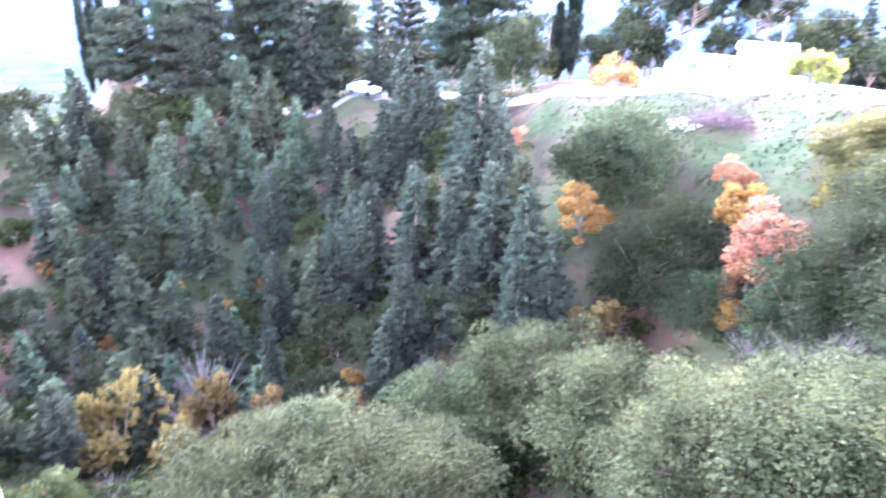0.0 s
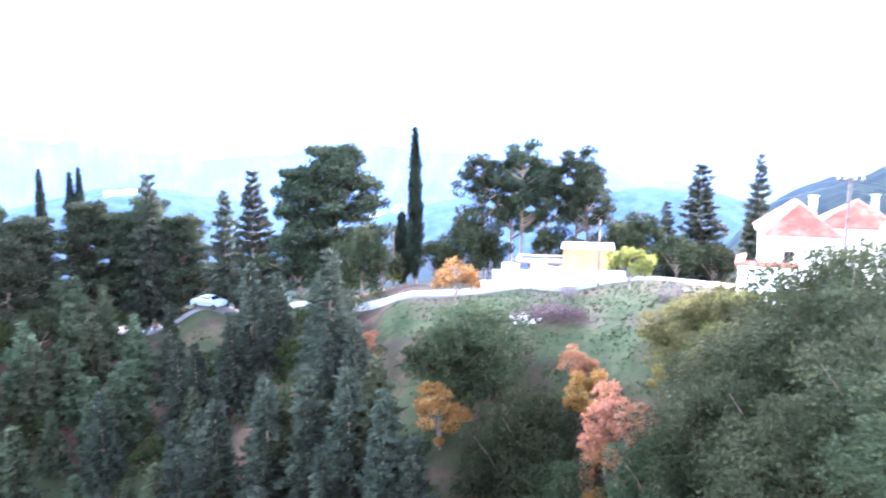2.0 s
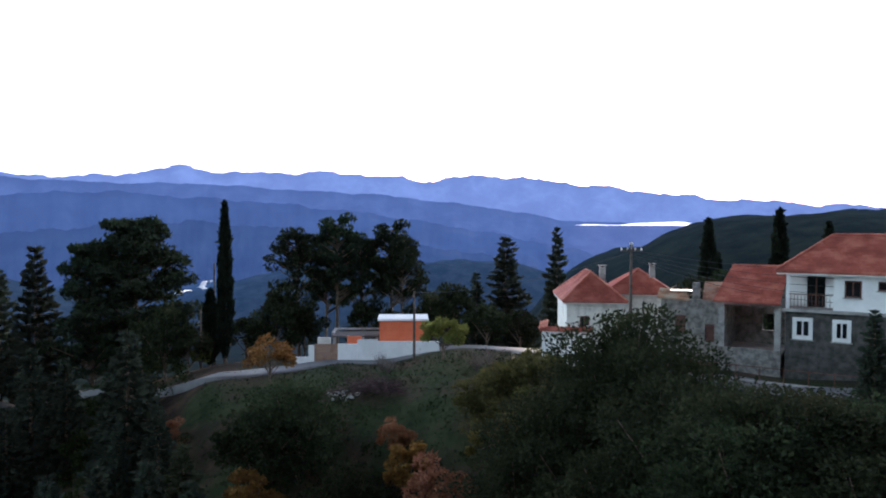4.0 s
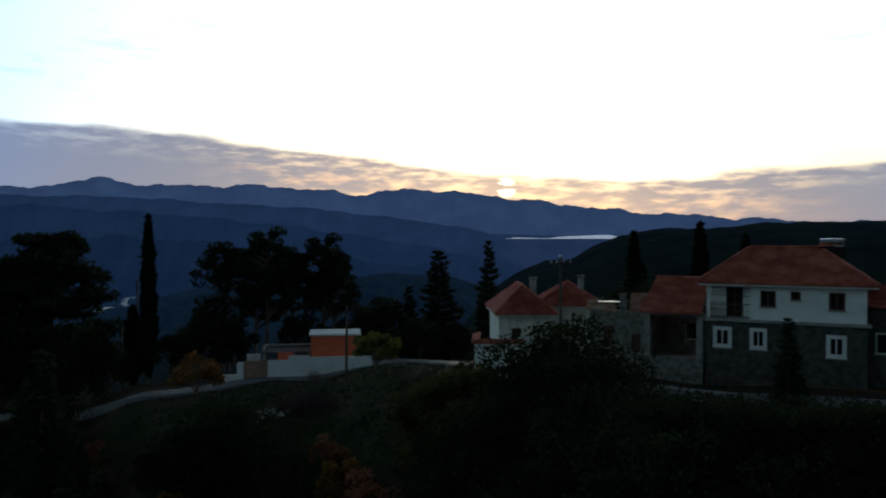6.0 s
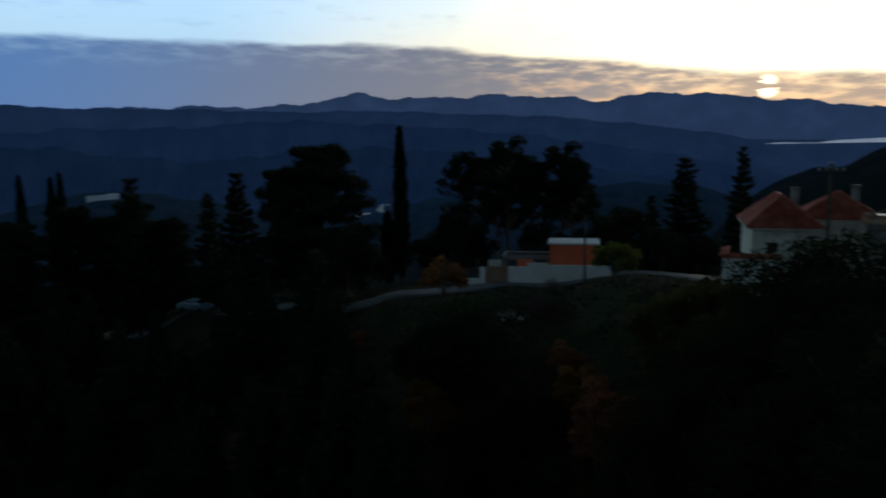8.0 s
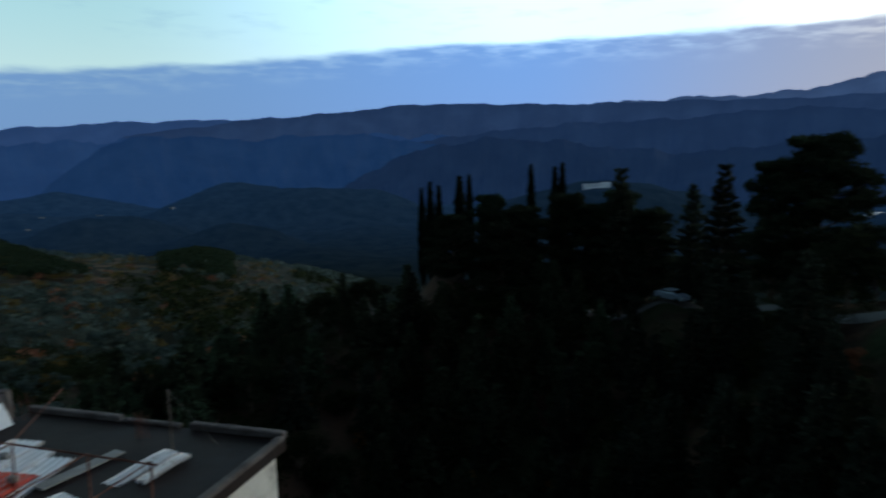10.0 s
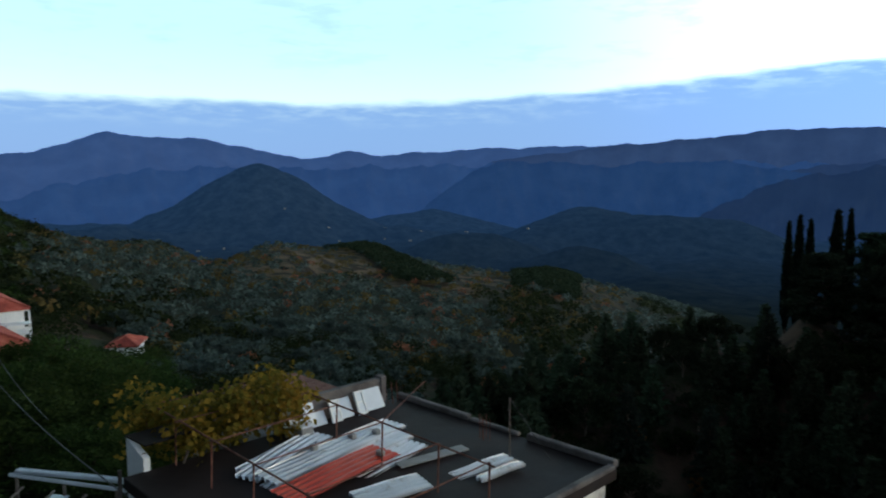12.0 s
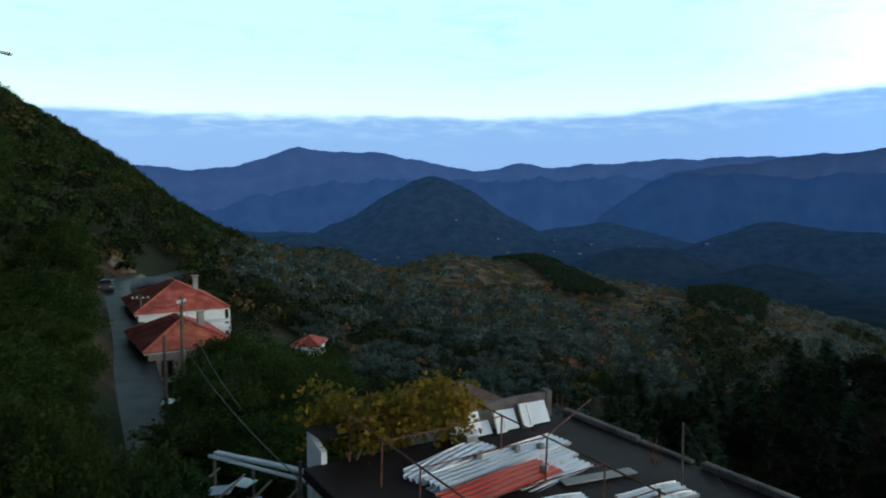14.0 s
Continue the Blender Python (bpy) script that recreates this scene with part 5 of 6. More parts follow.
clear = lambda az, d: ~((az < -102.0) & (az > -107.4) & (d < 112)) & ~((az < -99.6) & (az > -103.6) & (d > 110) & (d < 150)) & ~((az < -94) & (az > -103.5) & (d < 85)) & ~((az > -92.8) & (az < -89) & (d > 84) & (d < 104))
for k, (x, y, z, s) in enumerate(scatter(170, -93, -50, 62, 150, 31, keep=lambda az, d: clear(az, d) & (d > 70 + np.maximum(0, az + 66) * 5))):
    m = pose(x, y, z, 0, 0, k * 47 % 360) @ Matrix.Scale(s * 0.95, 4)
    o = OLIVE[k % 2]
    if o.name in taken:
        copy_thing(o, m @ Matrix.Diagonal([1 / q for q in o.scale] + [1]))
    else:
        taken.add(o.name)
        o.matrix_world = m
patch = lambda az, d: wave(d * np.sin(np.radians(az)), d * np.cos(np.radians(az)), 150, 41)
on_knoll = lambda az, d: (az > -86) & (az < -50) & (d > 258 + 20 * np.sin(az * 0.5) + 3.5 * np.maximum(0, az + 66))
groves = lambda az, d: clear(az, d) & (patch(az, d) > -0.34) & (d > 80 + np.maximum(0, az + 62) * 5) & ~(on_knoll(az, d) & (np.sin(d * 0.31 + az) > -0.72))
thickets = lambda az, d: clear(az, d) & (patch(az, d) < -0.22) & ~on_knoll(az, d)
gullies = lambda az, d: on_knoll(az, d) & ((np.abs(az + 70.5 + (d - 400) * 0.03) < 2.2) | (np.abs(az + 57.5) < 2.6))
crowns("olive_grove", rows_of(-99, -44, 128, 560, 5.7, 33, groves), "olive_far", 4.2, 44, 0.8, "silvery olive groves in rows on the lower slopes", 5)
crowns("scrub_woods", scatter(3000, -100, -46, 110, 560, 35, 0.6, thickets), "scrub_far", 5.2, 44, 0.9, "dull green scrub between the olive groves", 6)
crowns("gully_woods", scatter(6000, -84, -50, 290, 500, 55, 0.5, gullies), "oak", 5.0, 40, 1.0, "dark woods in the gullies of the terraced knoll", 16)
crowns("autumn_scrub", scatter(480, -100, -50, 90, 420, 36, 0.5, clear), "ochre", 4.0, 44, 0.75, "ochre and russet scrub between the olives", 7)
crowns("autumn_scrub", scatter(100, -100, -50, 85, 330, 46, 0.5, clear), "pink", 3.8, 44, 0.7, "russet bushes between the olives", 17)
crowns("roadside_scrub", scatter(420, -98, -60, 48, 128, 47, 0.55, lambda az, d: ~((az < -95) & (d < 86)) & (d > 52 + np.maximum(0, az + 80) * 2.5) & ~((az > -92.8) & (az < -89) & (d > 84))), "scrub", 3.6, 190, 0.3, "dark green scrub below the red-roofed houses", 19)
steep = lambda az, d: clear(az, d) & ((az < -106.5) | (d > 95))
crowns("hillside_scrub", scatter(3000, -128, -97, 62, 460, 37, 0.58, steep), "scrub_far", 4.2, 46, 0.8, "dense dark scrub on the steep hillside", 8)
crowns("hillside_trees", scatter(800, -128, -97, 62, 420, 57, 0.55, steep), "green", 5.0, 80, 0.75, "taller green trees among the hillside scrub", 28)
crowns("hillside_scrub", scatter(420, -128, -97, 62, 380, 58, 0.55, steep), "ochre", 3.6, 46, 0.7, "ochre scrub dotted over the steep hillside", 29)
crowns("ravine_undergrowth", scatter(1900, -66, 34, 26, 92, 38, 0.6, lambda az, d: ((az < -6) & ((d < 80) | (az < -24))) | (d < 40) | ((az < 9) & (d < 50))), "scrub", 1.8, 70, 0.22, "low undergrowth on the ravine floor", 9)
crowns("far_woods", scatter(900, -48, 64, 118, 240, 39, 0.6), "scrub", 5.0, 50, 0.8, "dark woods behind the village spur", 10)


# ---- houses ----
def tile_slope(e0, e1, r0, r1, course=0.34, col=0.13):
    """A roof slope from its eave to its ridge: overlapping courses of rounded tiles."""
    e0, e1, r0, r1 = (np.array(p, float) for p in (e0, e1, r0, r1))
    up = np.cross(e1 - e0, (r0 + r1) / 2 - (e0 + e1) / 2)
    up = up / np.linalg.norm(up) * (1 if up[2] > 0 else -1)
    n = max(3, int(np.linalg.norm((r0 + r1) / 2 - (e0 + e1) / 2) / course))
    m = max(4, int(np.linalg.norm(e1 - e0) / col))
    s = np.linspace(0, 1, m + 1)[:, None]
    w = (np.arange(m + 1) % 2)[:, None] * 0.05
    at = lambda t: (e0 + (r0 - e0) * t) * (1 - s) + (e1 + (r1 - e1) * t) * s
    rows = [at(0) - up * 0.06]
    for i in range(n):
        rows += [at(i / n) + up * (0.13 + w), at((i + 0.97) / n) + up * (0.02 + w)]
    i, j = np.meshgrid(np.arange(len(rows) - 1), np.arange(m), indexing="ij")
    f = np.stack([i * (m + 1) + j, i * (m + 1) + j + 1, (i + 1) * (m + 1) + j + 1, (i + 1) * (m + 1) + j], -1).reshape(-1, 4)
    return np.concatenate(rows), f


def tiled_roof(parent, slopes, ridges, mat="tile", label=""):
    roof = None
    for s in slopes:
        v, f = tile_slope(*s)
        roof = part("roof_slope", array_mesh("roof_slope", v, f, mat), mat, parent, label)
    for a, b in ridges:
        a, b = Vector(a), Vector(b)
        n = max(2, int((b - a).length / 0.4)) * 2
        part("ridge", tubes_mesh("ridge", [([tuple(a.lerp(b, i / n)) for i in range(n + 1)], [0.14 if i % 2 else 0.1 for i in range(n + 1)])], mat, 7), mat, parent)
    return roof


def hip(parent, x0, x1, y0, y1, z, rise, mat="tile", over=0.45, inset=None, label=""):
    x0, x1, y0, y1 = x0 - over, x1 + over, y0 - over, y1 + over
    i = min(x1 - x0, y1 - y0) / 2 if inset is None else inset
    if x1 - x0 >= y1 - y0:
        a, b = (x0 + i, (y0 + y1) / 2, z + rise), (x1 - i, (y0 + y1) / 2, z + rise)
    else:
        a, b = ((x0 + x1) / 2, y0 + i, z + rise), ((x0 + x1) / 2, y1 - i, z + rise)
    c = [(x0, y0, z), (x1, y0, z), (x1, y1, z), (x0, y1, z)]
    if x1 - x0 >= y1 - y0:
        slopes = [(c[0], c[1], a, b), (c[1], c[2], b, b), (c[2], c[3], b, a), (c[3], c[0], a, a)]
        arris = [(c[0], a), (c[3], a), (c[1], b), (c[2], b), (a, b)]
    else:
        slopes = [(c[0], c[1], a, a), (c[1], c[2], a, b), (c[2], c[3], b, b), (c[3], c[0], b, a)]
        arris = [(c[0], a), (c[1], a), (c[2], b), (c[3], b), (a, b)]
    lift = lambda p: (p[0], p[1], p[2] + 0.1)
    roof = tiled_roof(parent, slopes, [(lift(p), lift(q)) for p, q in arris], mat, label)
    part("soffit", boxed(x0 + 0.05, x1 - 0.05, y0 + 0.05, y1 - 0.05, z - 0.16, z - 0.06), "cream", parent)
    return roof


def window(parent, x0, x1, z0, z1, y, frame_mat="frame_white", panes=2, proud=0.05, depth=0.12, t=0.09):
    """A window in a wall that faces -y: frame with mullions, panes, sill."""
    w = part("window", boxed(x0, x1, y + depth + 0.06, y + depth + 0.09, z0, z1), "glass", parent)
    fr = bmesh.new()
    for b in ((x0, x0 + t, z0, z1), (x1 - t, x1, z0, z1), (x0 + t, x1 - t, z0, z0 + t), (x0 + t, x1 - t, z1 - t, z1)):
        box(fr, b[0], b[1], y - proud, y + depth, b[2], b[3], 0.01)
    for k in range(1, panes):
        xm = x0 + (x1 - x0) * k / panes
        box(fr, xm - 0.04, xm + 0.04, y + 0.02, y + depth, z0 + t, z1 - t)
    part("frame", fr, frame_mat, w)
    part("sill", boxed(x0 - 0.08, x1 + 0.08, y - 0.12, y + 0.02, z0 - 0.07, z0 - 0.002), "concrete", w)
    return w


def chimney(parent, x, y, z0, z1, w=0.42, mat="concrete"):
    c = part("chimney", boxed(x - w / 2, x + w / 2, y - w / 2, y + w / 2, z0, z1, bevel=0.02), mat, parent)
    part("chimney_cap", boxed(x - w * 0.7, x + w * 0.7, y - w * 0.7, y + w * 0.7, z1 + 0.14, z1 + 0.22, bevel=0.02), "concrete", c)
    for sx in (-1, 1):
        part("cap_leg", boxed(x + sx * w * 0.4 - 0.05, x + sx * w * 0.4 + 0.05, y - w * 0.4, y + w * 0.4, z1, z1 + 0.14), "concrete", c)


def main_house():
    x, y = plan(45.6, 50)
    h = thing("house", (x, y, -9.0), -45.6, "two-storey house with white upper floor and red hip roof", "house")
    low = [(0.41, 1.57, 2.0, 3.4), (2.65, 3.68, 2.0, 3.4), (7.05, 8.18, 1.75, 3.2)]
    wall = part("lower_wall", holed(9.3, -2.5, 3.75, 0, 0.4, low), "dark_stone", h, "dark stone ground floor")
    wall.location = (-4.65, 0, 0)
    for a in low:
        window(h, a[0] - 4.65, a[1] - 4.65, a[2], a[3], 0.0, panes=2, t=0.24)
    for xx in (-4.65, 4.25):
        part("side_wall", boxed(xx, xx + 0.4, 0.4, 8.0, -2.5, 3.75), "dark_stone", h)
        part("side_wall", boxed(xx, xx + 0.4, 0.42 if xx > 0 else 1.8, 8.0, 3.95, 6.2), "white", h)
    part("back_wall", boxed(-4.65, 4.65, 7.6, 8.0, -2.5, 6.2), "white", h)
    part("floor_slab", boxed(-4.85, 4.85, -0.25, 8.0, 3.75, 3.95, bevel=0.02), "concrete", h)
    up = [(0.59, 1.51, 4.8, 5.86), (2.36, 2.94, 5.3, 5.86), (4.5, 5.4, 4.75, 5.86)]
    wall = part("upper_wall", holed(6.55, 3.95, 6.2, 0, 0.35, up), "white", h, "whitewashed upper wall")
    wall.location = (-1.97, -0.02, 0)
    for a in up:
        window(h, a[0] - 1.97, a[1] - 1.97, a[2], a[3], -0.02, "shutter", panes=1 if a[1] - a[0] < 0.7 else 2, proud=0.02)
    wall = part("balcony_wall", holed(2.68, 3.95, 6.2, 1.6, 1.9, [(1.1, 2.15, 3.95, 5.95)]), "white", h)
    wall.location = (-4.65, 0, 0)
    part("balcony_return", boxed(-1.97, -1.7, 0.33, 1.6, 3.95, 6.2), "white", h)
    door = part("balcony_door", boxed(-3.55, -2.5, 1.72, 1.8, 3.95, 5.95), "glass", h)
    part("door_frame", boxed(-3.07, -2.98, 1.66, 1.72, 3.95, 5.95), "shutter", door)
    part("balcony_post", boxed(-4.65, -4.45, 0, 0.2, 3.95, 6.2), "white", h)
    rail = part("balcony_rail", boxed(-4.45, -2.0, 0.03, 0.07, 4.85, 4.9), "rust", h)
    for k in range(12):
        part("baluster", boxed(-4.38 + k * 0.2, -4.355 + k * 0.2, 0.04, 0.065, 3.95, 4.85), "rust", rail)
    hip(h, -4.65, 4.65, 0, 8.0, 6.3, 2.25, over=0.55, inset=3.0, label="red clay tile hip roof")
    chimney(h, 3.4, 5.2, 7.3, 9.0, 0.6)
    # annex
    wall = part("annex_wall", holed(2.6, -2.5, 4.9, 1.2, 1.5, [(0.5, 1.25, 2.0, 3.35)]), "dark_stone", h)
    wall.location = (4.66, 0, 0)
    window(h, 5.16, 5.91, 2.0, 3.35, 1.2, panes=1)
    part("annex_side_wall", boxed(6.96, 7.26, 1.5, 6.5, -2.5, 4.9), "dark_stone", h)
    tiled_roof(h, [((4.75, 0.6, 5.0), (7.7, 0.6, 5.0), (4.75, 6.7, 6.0), (7.7, 6.7, 6.0))], [])
    # solar water heater on the roof
    s = thing("solar_heater", (x, y, -9.0), -45.6, "solar water heater with a steel tank on the tiled roof", "water heater")
    tank = rodded((2.2, 5.0, 9.0), (3.6, 5.0, 9.0), 0.26, 14)
    part("tank", tank, "chrome", s)
    part("collector", boxed(2.1, 3.7, 3.7, 3.8, 7.9, 8.7), "glass", s)
    for xx in (2.3, 3.5):
        part("leg", rodded((xx, 5.0, 7.2), (xx, 5.0, 8.8), 0.03), "rust", s)
    # open lean-to beside the house
    g = thing("garage", (x, y, -9.0), -45.6, "open stone lean-to with a red tiled roof", "outbuilding")
    part("low_wall", boxed(-8.75, -4.9, 0.0, 0.35, -2.5, 1.1), "stone", g, "rough grey stone wall")
    for xx in (-8.75, -5.3):
        part("pillar", boxed(xx, xx + 0.4, 0.0, 0.4, 1.1, 3.95, bevel=0.02), "concrete", g)
    part("lintel", boxed(-8.9, -4.8, -0.05, 0.4, 3.95, 4.2, bevel=0.02), "concrete", g)
    wall = part("rear_wall", holed(3.9, -2.5, 5.6, 4.6, 4.9, [(2.2, 3.3, 1.8, 3.0)]), "stone", g)
    wall.location = (-8.75, 0, 0)
    part("side_wall", boxed(-8.75, -8.4, 0.4, 4.6, -2.5, 4.2), "stone", g)
    part("floor_slab", boxed(-8.4, -4.9, 0.35, 4.6, 0.7, 0.85), "concrete", g)
    tiled_roof(g, [((-9.0, -0.5, 4.2), (-4.9, -0.5, 4.2), (-8.7, 5.0, 6.25), (-4.9, 5.0, 6.25))], [((-8.7, 5.0, 6.35), (-4.9, 5.0, 6.35))])
    # terrace wall under the road
    t = thing("terrace_wall", (x, y, -9.0), -45.6, "pale rendered garden wall with a thin rail before the house", "wall")
    part("wall", boxed(-10, 5.5, -3.3, -2.9, -2.6, -0.35, bevel=0.02), "concrete", t)
    bm = bmesh.new()
    for k in range(12):
        part("rail_post", rodded((-9.8 + k * 1.35, -3.1, -0.35), (-9.8 + k * 1.35, -3.1, 0.55), 0.03, 6), "rust", t)
    rod(bm, (-9.9, -3.1, 0.5), (5.4, -3.1, 0.5), 0.025, 6)
    part("rail", bm, "rust", t)


main_house()


def village_house(az, d, z, yaw, w, dep, high, rise, mat, roof_mat, label, windows=(), cap=True, below=3.0, inset=None):
    x, y = plan(az, d)
    h = thing("house", (x, y, z), yaw, label, "house")
    holes = [(a + w / 2, b + w / 2, c, e) for a, b, c, e in windows]
    wall = part("front_wall", holed(w, -below, high, 0, 0.35, holes), mat, h)
    wall.location = (-w / 2, 0, 0)
    for a in windows:
        window(h, a[0], a[1], a[2], a[3], 0.0, "shutter", 2)
    for xx in (-w / 2, w / 2 - 0.35):
        part("side_wall", boxed(xx, xx + 0.35, 0.35, dep, -below, high), mat, h)
    part("rear_wall", boxed(-w / 2 + 0.35, w / 2 - 0.35, dep - 0.35, dep, -below, high), mat, h)
    hip(h, -w / 2, w / 2, 0, dep, high + 0.1, rise, roof_mat, 0.4, inset)
    if cap:
        chimney(h, w * 0.22, dep * 0.3, high + 0.4, high + rise + 0.6, 0.5)
    return h


village_house(26.4, 60.5, -10.6, -18, 4.6, 8.0, 4.3, 2.3, "cream", "tile", "cream village house with a red tile hip roof", [(-1.2, -0.4, 1.8, 3.2)])
village_house(29.9, 66, -10.6, -26, 5.4, 6.0, 4.6, 2.0, "cream", "tile", "small house with a red hip roof behind a pole", cap=True)


def low_wall_building():
    x, y = plan(24.2, 54.5)
    b = thing("outbuilding", (x, y, -9.95), -24, "low whitewashed outbuilding with red tile coping", "outbuilding")
    part("front_wall", boxed(-1.85, 1.85, 0, 0.3, -2.0, 2.05, bevel=0.02), "white", b)
    part("side_wall", boxed(-1.85, -1.55, 0.3, 3.6, -2.0, 2.15, bevel=0.02), "white", b)
    part("side_wall", boxed(1.55, 1.85, 0.3, 3.6, -2.0, 2.05, bevel=0.02), "white", b)
    part("deck", boxed(-1.55, 1.55, 0.3, 3.6, 1.6, 1.8), "concrete", b)
    tiled_roof(b, [((-2.0, -0.2, 2.1), (2.0, -0.2, 2.1), (-2.0, 0.5, 2.3), (2.0, 0.5, 2.3)), ((-2.05, 3.7, 2.2), (-2.05, -0.2, 2.15), (-1.4, 3.7, 2.4), (-1.4, -0.2, 2.35))], [], "tile")


low_wall_building()


def ruin():
    x, y = plan(33.8, 55)
    b = thing("ruined_house", (x, y, -9.6), -34, "ruined stone house with a fallen roof", "house")
    wall = part("front_wall", holed(4.4, -2.0, 4.4, 0, 0.5, [(1.0, 1.75, 1.9, 3.2), (3.1, 3.75, 1.3, 2.6)]), "stone", b)
    wall.location = (-2.2, 0, 0)
    part("shutter", boxed(0.95, 1.55, 0.1, 0.16, 1.3, 2.6), "shutter", b)
    part("shutter", boxed(-1.15, -0.5, 0.1, 0.16, 1.9, 3.2), "shutter", b)
    part("side_wall", boxed(-2.2, -1.7, 0.5, 5, -2, 4.1), "stone", b)
    part("side_wall", boxed(1.7, 2.2, 0.5, 5, -2, 4.3), "stone", b)
    part("chimney", boxed(0.0, 0.55, 0.6, 1.15, 3.5, 5.6, bevel=0.04), "stone", b)
    tiled_roof(b, [((0.7, -0.2, 4.45), (2.5, -0.2, 4.4), (0.9, 3.2, 5.5), (2.3, 3.0, 5.5)), ((-2.5, -0.2, 4.5), (-0.2, -0.2, 4.35), (-2.4, 2.2, 5.0), (-0.6, 1.7, 4.9))], [], "old_tile")
    r = np.random.RandomState(5)
    for k in range(9):
        q = Vector((r.uniform(-2.2, 2.2), r.uniform(0.3, 3), 4.35 + r.uniform(0, 0.4)))
        part("rafter", rodded(q, q + Vector((r.uniform(-1, 1), r.uniform(0.8, 1.8), r.uniform(0.1, 0.7))), 0.05, 6), "wood", b)
    part("metal_sheet", boxed(-1.6, 0.0, 0.4, 1.6, 4.95, 4.99), "tin", b, "pale metal sheet on the rafters")


ruin()


def shed_yard():
    x, y = plan(10.9, 70)
    s = thing("shed", (x, y, -12.4), -11, "small orange shed with a flat white roof slab", "shed")
    wall = part("front_wall", holed(4.7, -0.6, 3.1, 0, 0.25, []), "orange_paint", s)
    wall.location = (-2.3, 0, 0)
    part("side_wall", boxed(-2.3, -2.05, 0.25, 3.6, -0.6, 3.1), "orange_paint", s)
    part("side_wall", boxed(2.15, 2.4, 0.25, 3.6, -0.6, 3.1), "orange_paint", s)
    part("rear_wall", boxed(-2.05, 2.15, 3.35, 3.6, -0.6, 3.1), "orange_paint", s)
    part("roof", boxed(-2.5, 2.6, -0.25, 3.8, 3.1, 3.3, bevel=0.02), "white", s, "white concrete roof slab")
    w = thing("yard_wall", (x, y, -12.4), -11, "white yard wall stepping down to a brown gate", "wall")
    for x0, x1, top in ((-2.4, 3.6, 1.28), (-4.4, -2.4, 1.45), (-6.3, -4.4, 1.05)):
        part("wall_panel", boxed(x0, x1, -1.6 + 0.002 * x0, -1.35, -1.4, top, bevel=0.015), "white", w)
    part("painted_patch", boxed(-5.4, -4.0, -1.3, -1.1, 0.6, 1.75, bevel=0.02), "orange_paint", w, "orange painted wall end")
    part("wall_panel", boxed(-10.4, -8.9, -1.4, -1.15, -1.4, -0.25, bevel=0.015), "white", w)
    part("wall_panel", boxed(-9.15, -8.6, -1.45, -1.2, -1.4, 0.9, bevel=0.015), "white", w)
    part("wall_panel", boxed(-8.5, -7.2, 0.6, 0.85, -1.2, 1.35, bevel=0.02), "cream", w)
    g = thing("yard_gate", (x, y, -12.4), -11, "closed gate of weathered brown boards in the white wall", "gate")
    for k in range(14):
        part("board", boxed(-8.55 + k * 0.165, -8.4 + k * 0.165, -1.42, -1.37, -1.0, 1.05 - 0.01 * (k % 3)), "brown_gate", g)
    part("gate_rail", boxed(-8.55, -6.26, -1.37, -1.32, 0.75, 0.87), "brown_gate", g)
    part("gate_rail", boxed(-8.55, -6.26, -1.37, -1.32, -0.6, -0.48), "brown_gate", g)
    u = thing("unfinished_store", (x, y, -12.4), -11, "unfinished grey concrete store with an open slab roof", "outbuilding")
    part("slab", boxed(-7.2, -2.45, 1.6, 5.0, 1.2, 1.35, bevel=0.02), "old_concrete", u)
    part("kerb", boxed(-7.2, -2.45, 4.75, 5.0, 1.5, 1.7, bevel=0.02), "concrete", u)
    part("kerb", boxed(-7.2, -6.95, 1.6, 4.75, 1.5, 1.7, bevel=0.02), "concrete", u)
    for k in range(4):
        part("column", boxed(-7.1 + k * 1.45, -6.8 + k * 1.45, 1.7, 2.0, -1.0, 1.35), "concrete", u)


shed_yard()


def red_houses():
    village_house(-99.7, 57, -15.1, 112, 6.2, 8.5, 2.9, 1.7, "tan", "tile", "roadside house with a bright red tile roof", [(-2.2, -1.3, 0.9, 2.2), (1.0, 1.9, 0.9, 2.2)])
    village_house(-100.2, 72, -15.3, 110, 8.0, 10.0, 3.6, 2.3, "white", "tile", "white house with a broad red hip roof by the road", [(-3, -2, 1.2, 2.6), (1.6, 2.6, 1.2, 2.6)], cap=True)
    x, y = plan(-98.2, 72)
    b = thing("balcony", (x, y, -13.4), 97, "white concrete balcony with a pale blue awning", "balcony")
    part("slab", boxed(-1.9, 1.9, -1.4, 1.6, -0.15, 0, bevel=0.02), "white", b)
    for k in range(3):
        part("post", boxed(-1.8 + k * 1.75, -1.65 + k * 1.75, -1.3, -1.15, -2.8, 1.9), "white", b)
    part("awning", boxed(-1.9, 1.9, -2.1, -0.9, 0.85, 0.95), "panel", b)
    rail = part("rail", boxed(-1.9, 1.9, -1.38, -1.34, 0.8, 0.86), "frame_white", b)
    for k in range(19):
        part("baluster", boxed(-1.85 + 0.2 * k, -1.82 + 0.2 * k, -1.37, -1.35, 0, 0.8), "frame_white", rail)
    village_house(-90.9, 98, -23.2, 75, 3.2, 4.4, 1.6, 0.9, "white", "tile", "tiny white hut with a red roof among olive trees", cap=False, below=5.0)


red_houses()


# ---- the near building with its flat roof ----
ROOF = Matrix.Translation((-19.3, 7.2, -6.5)) @ pose(0, 0, 0, 0, 0, 21.2)


def roof_thing(name, label, category, group=""):
    ob = thing(name, (0, 0, 0), 0, label, category, group)
    ob.matrix_world = ROOF
    return ob


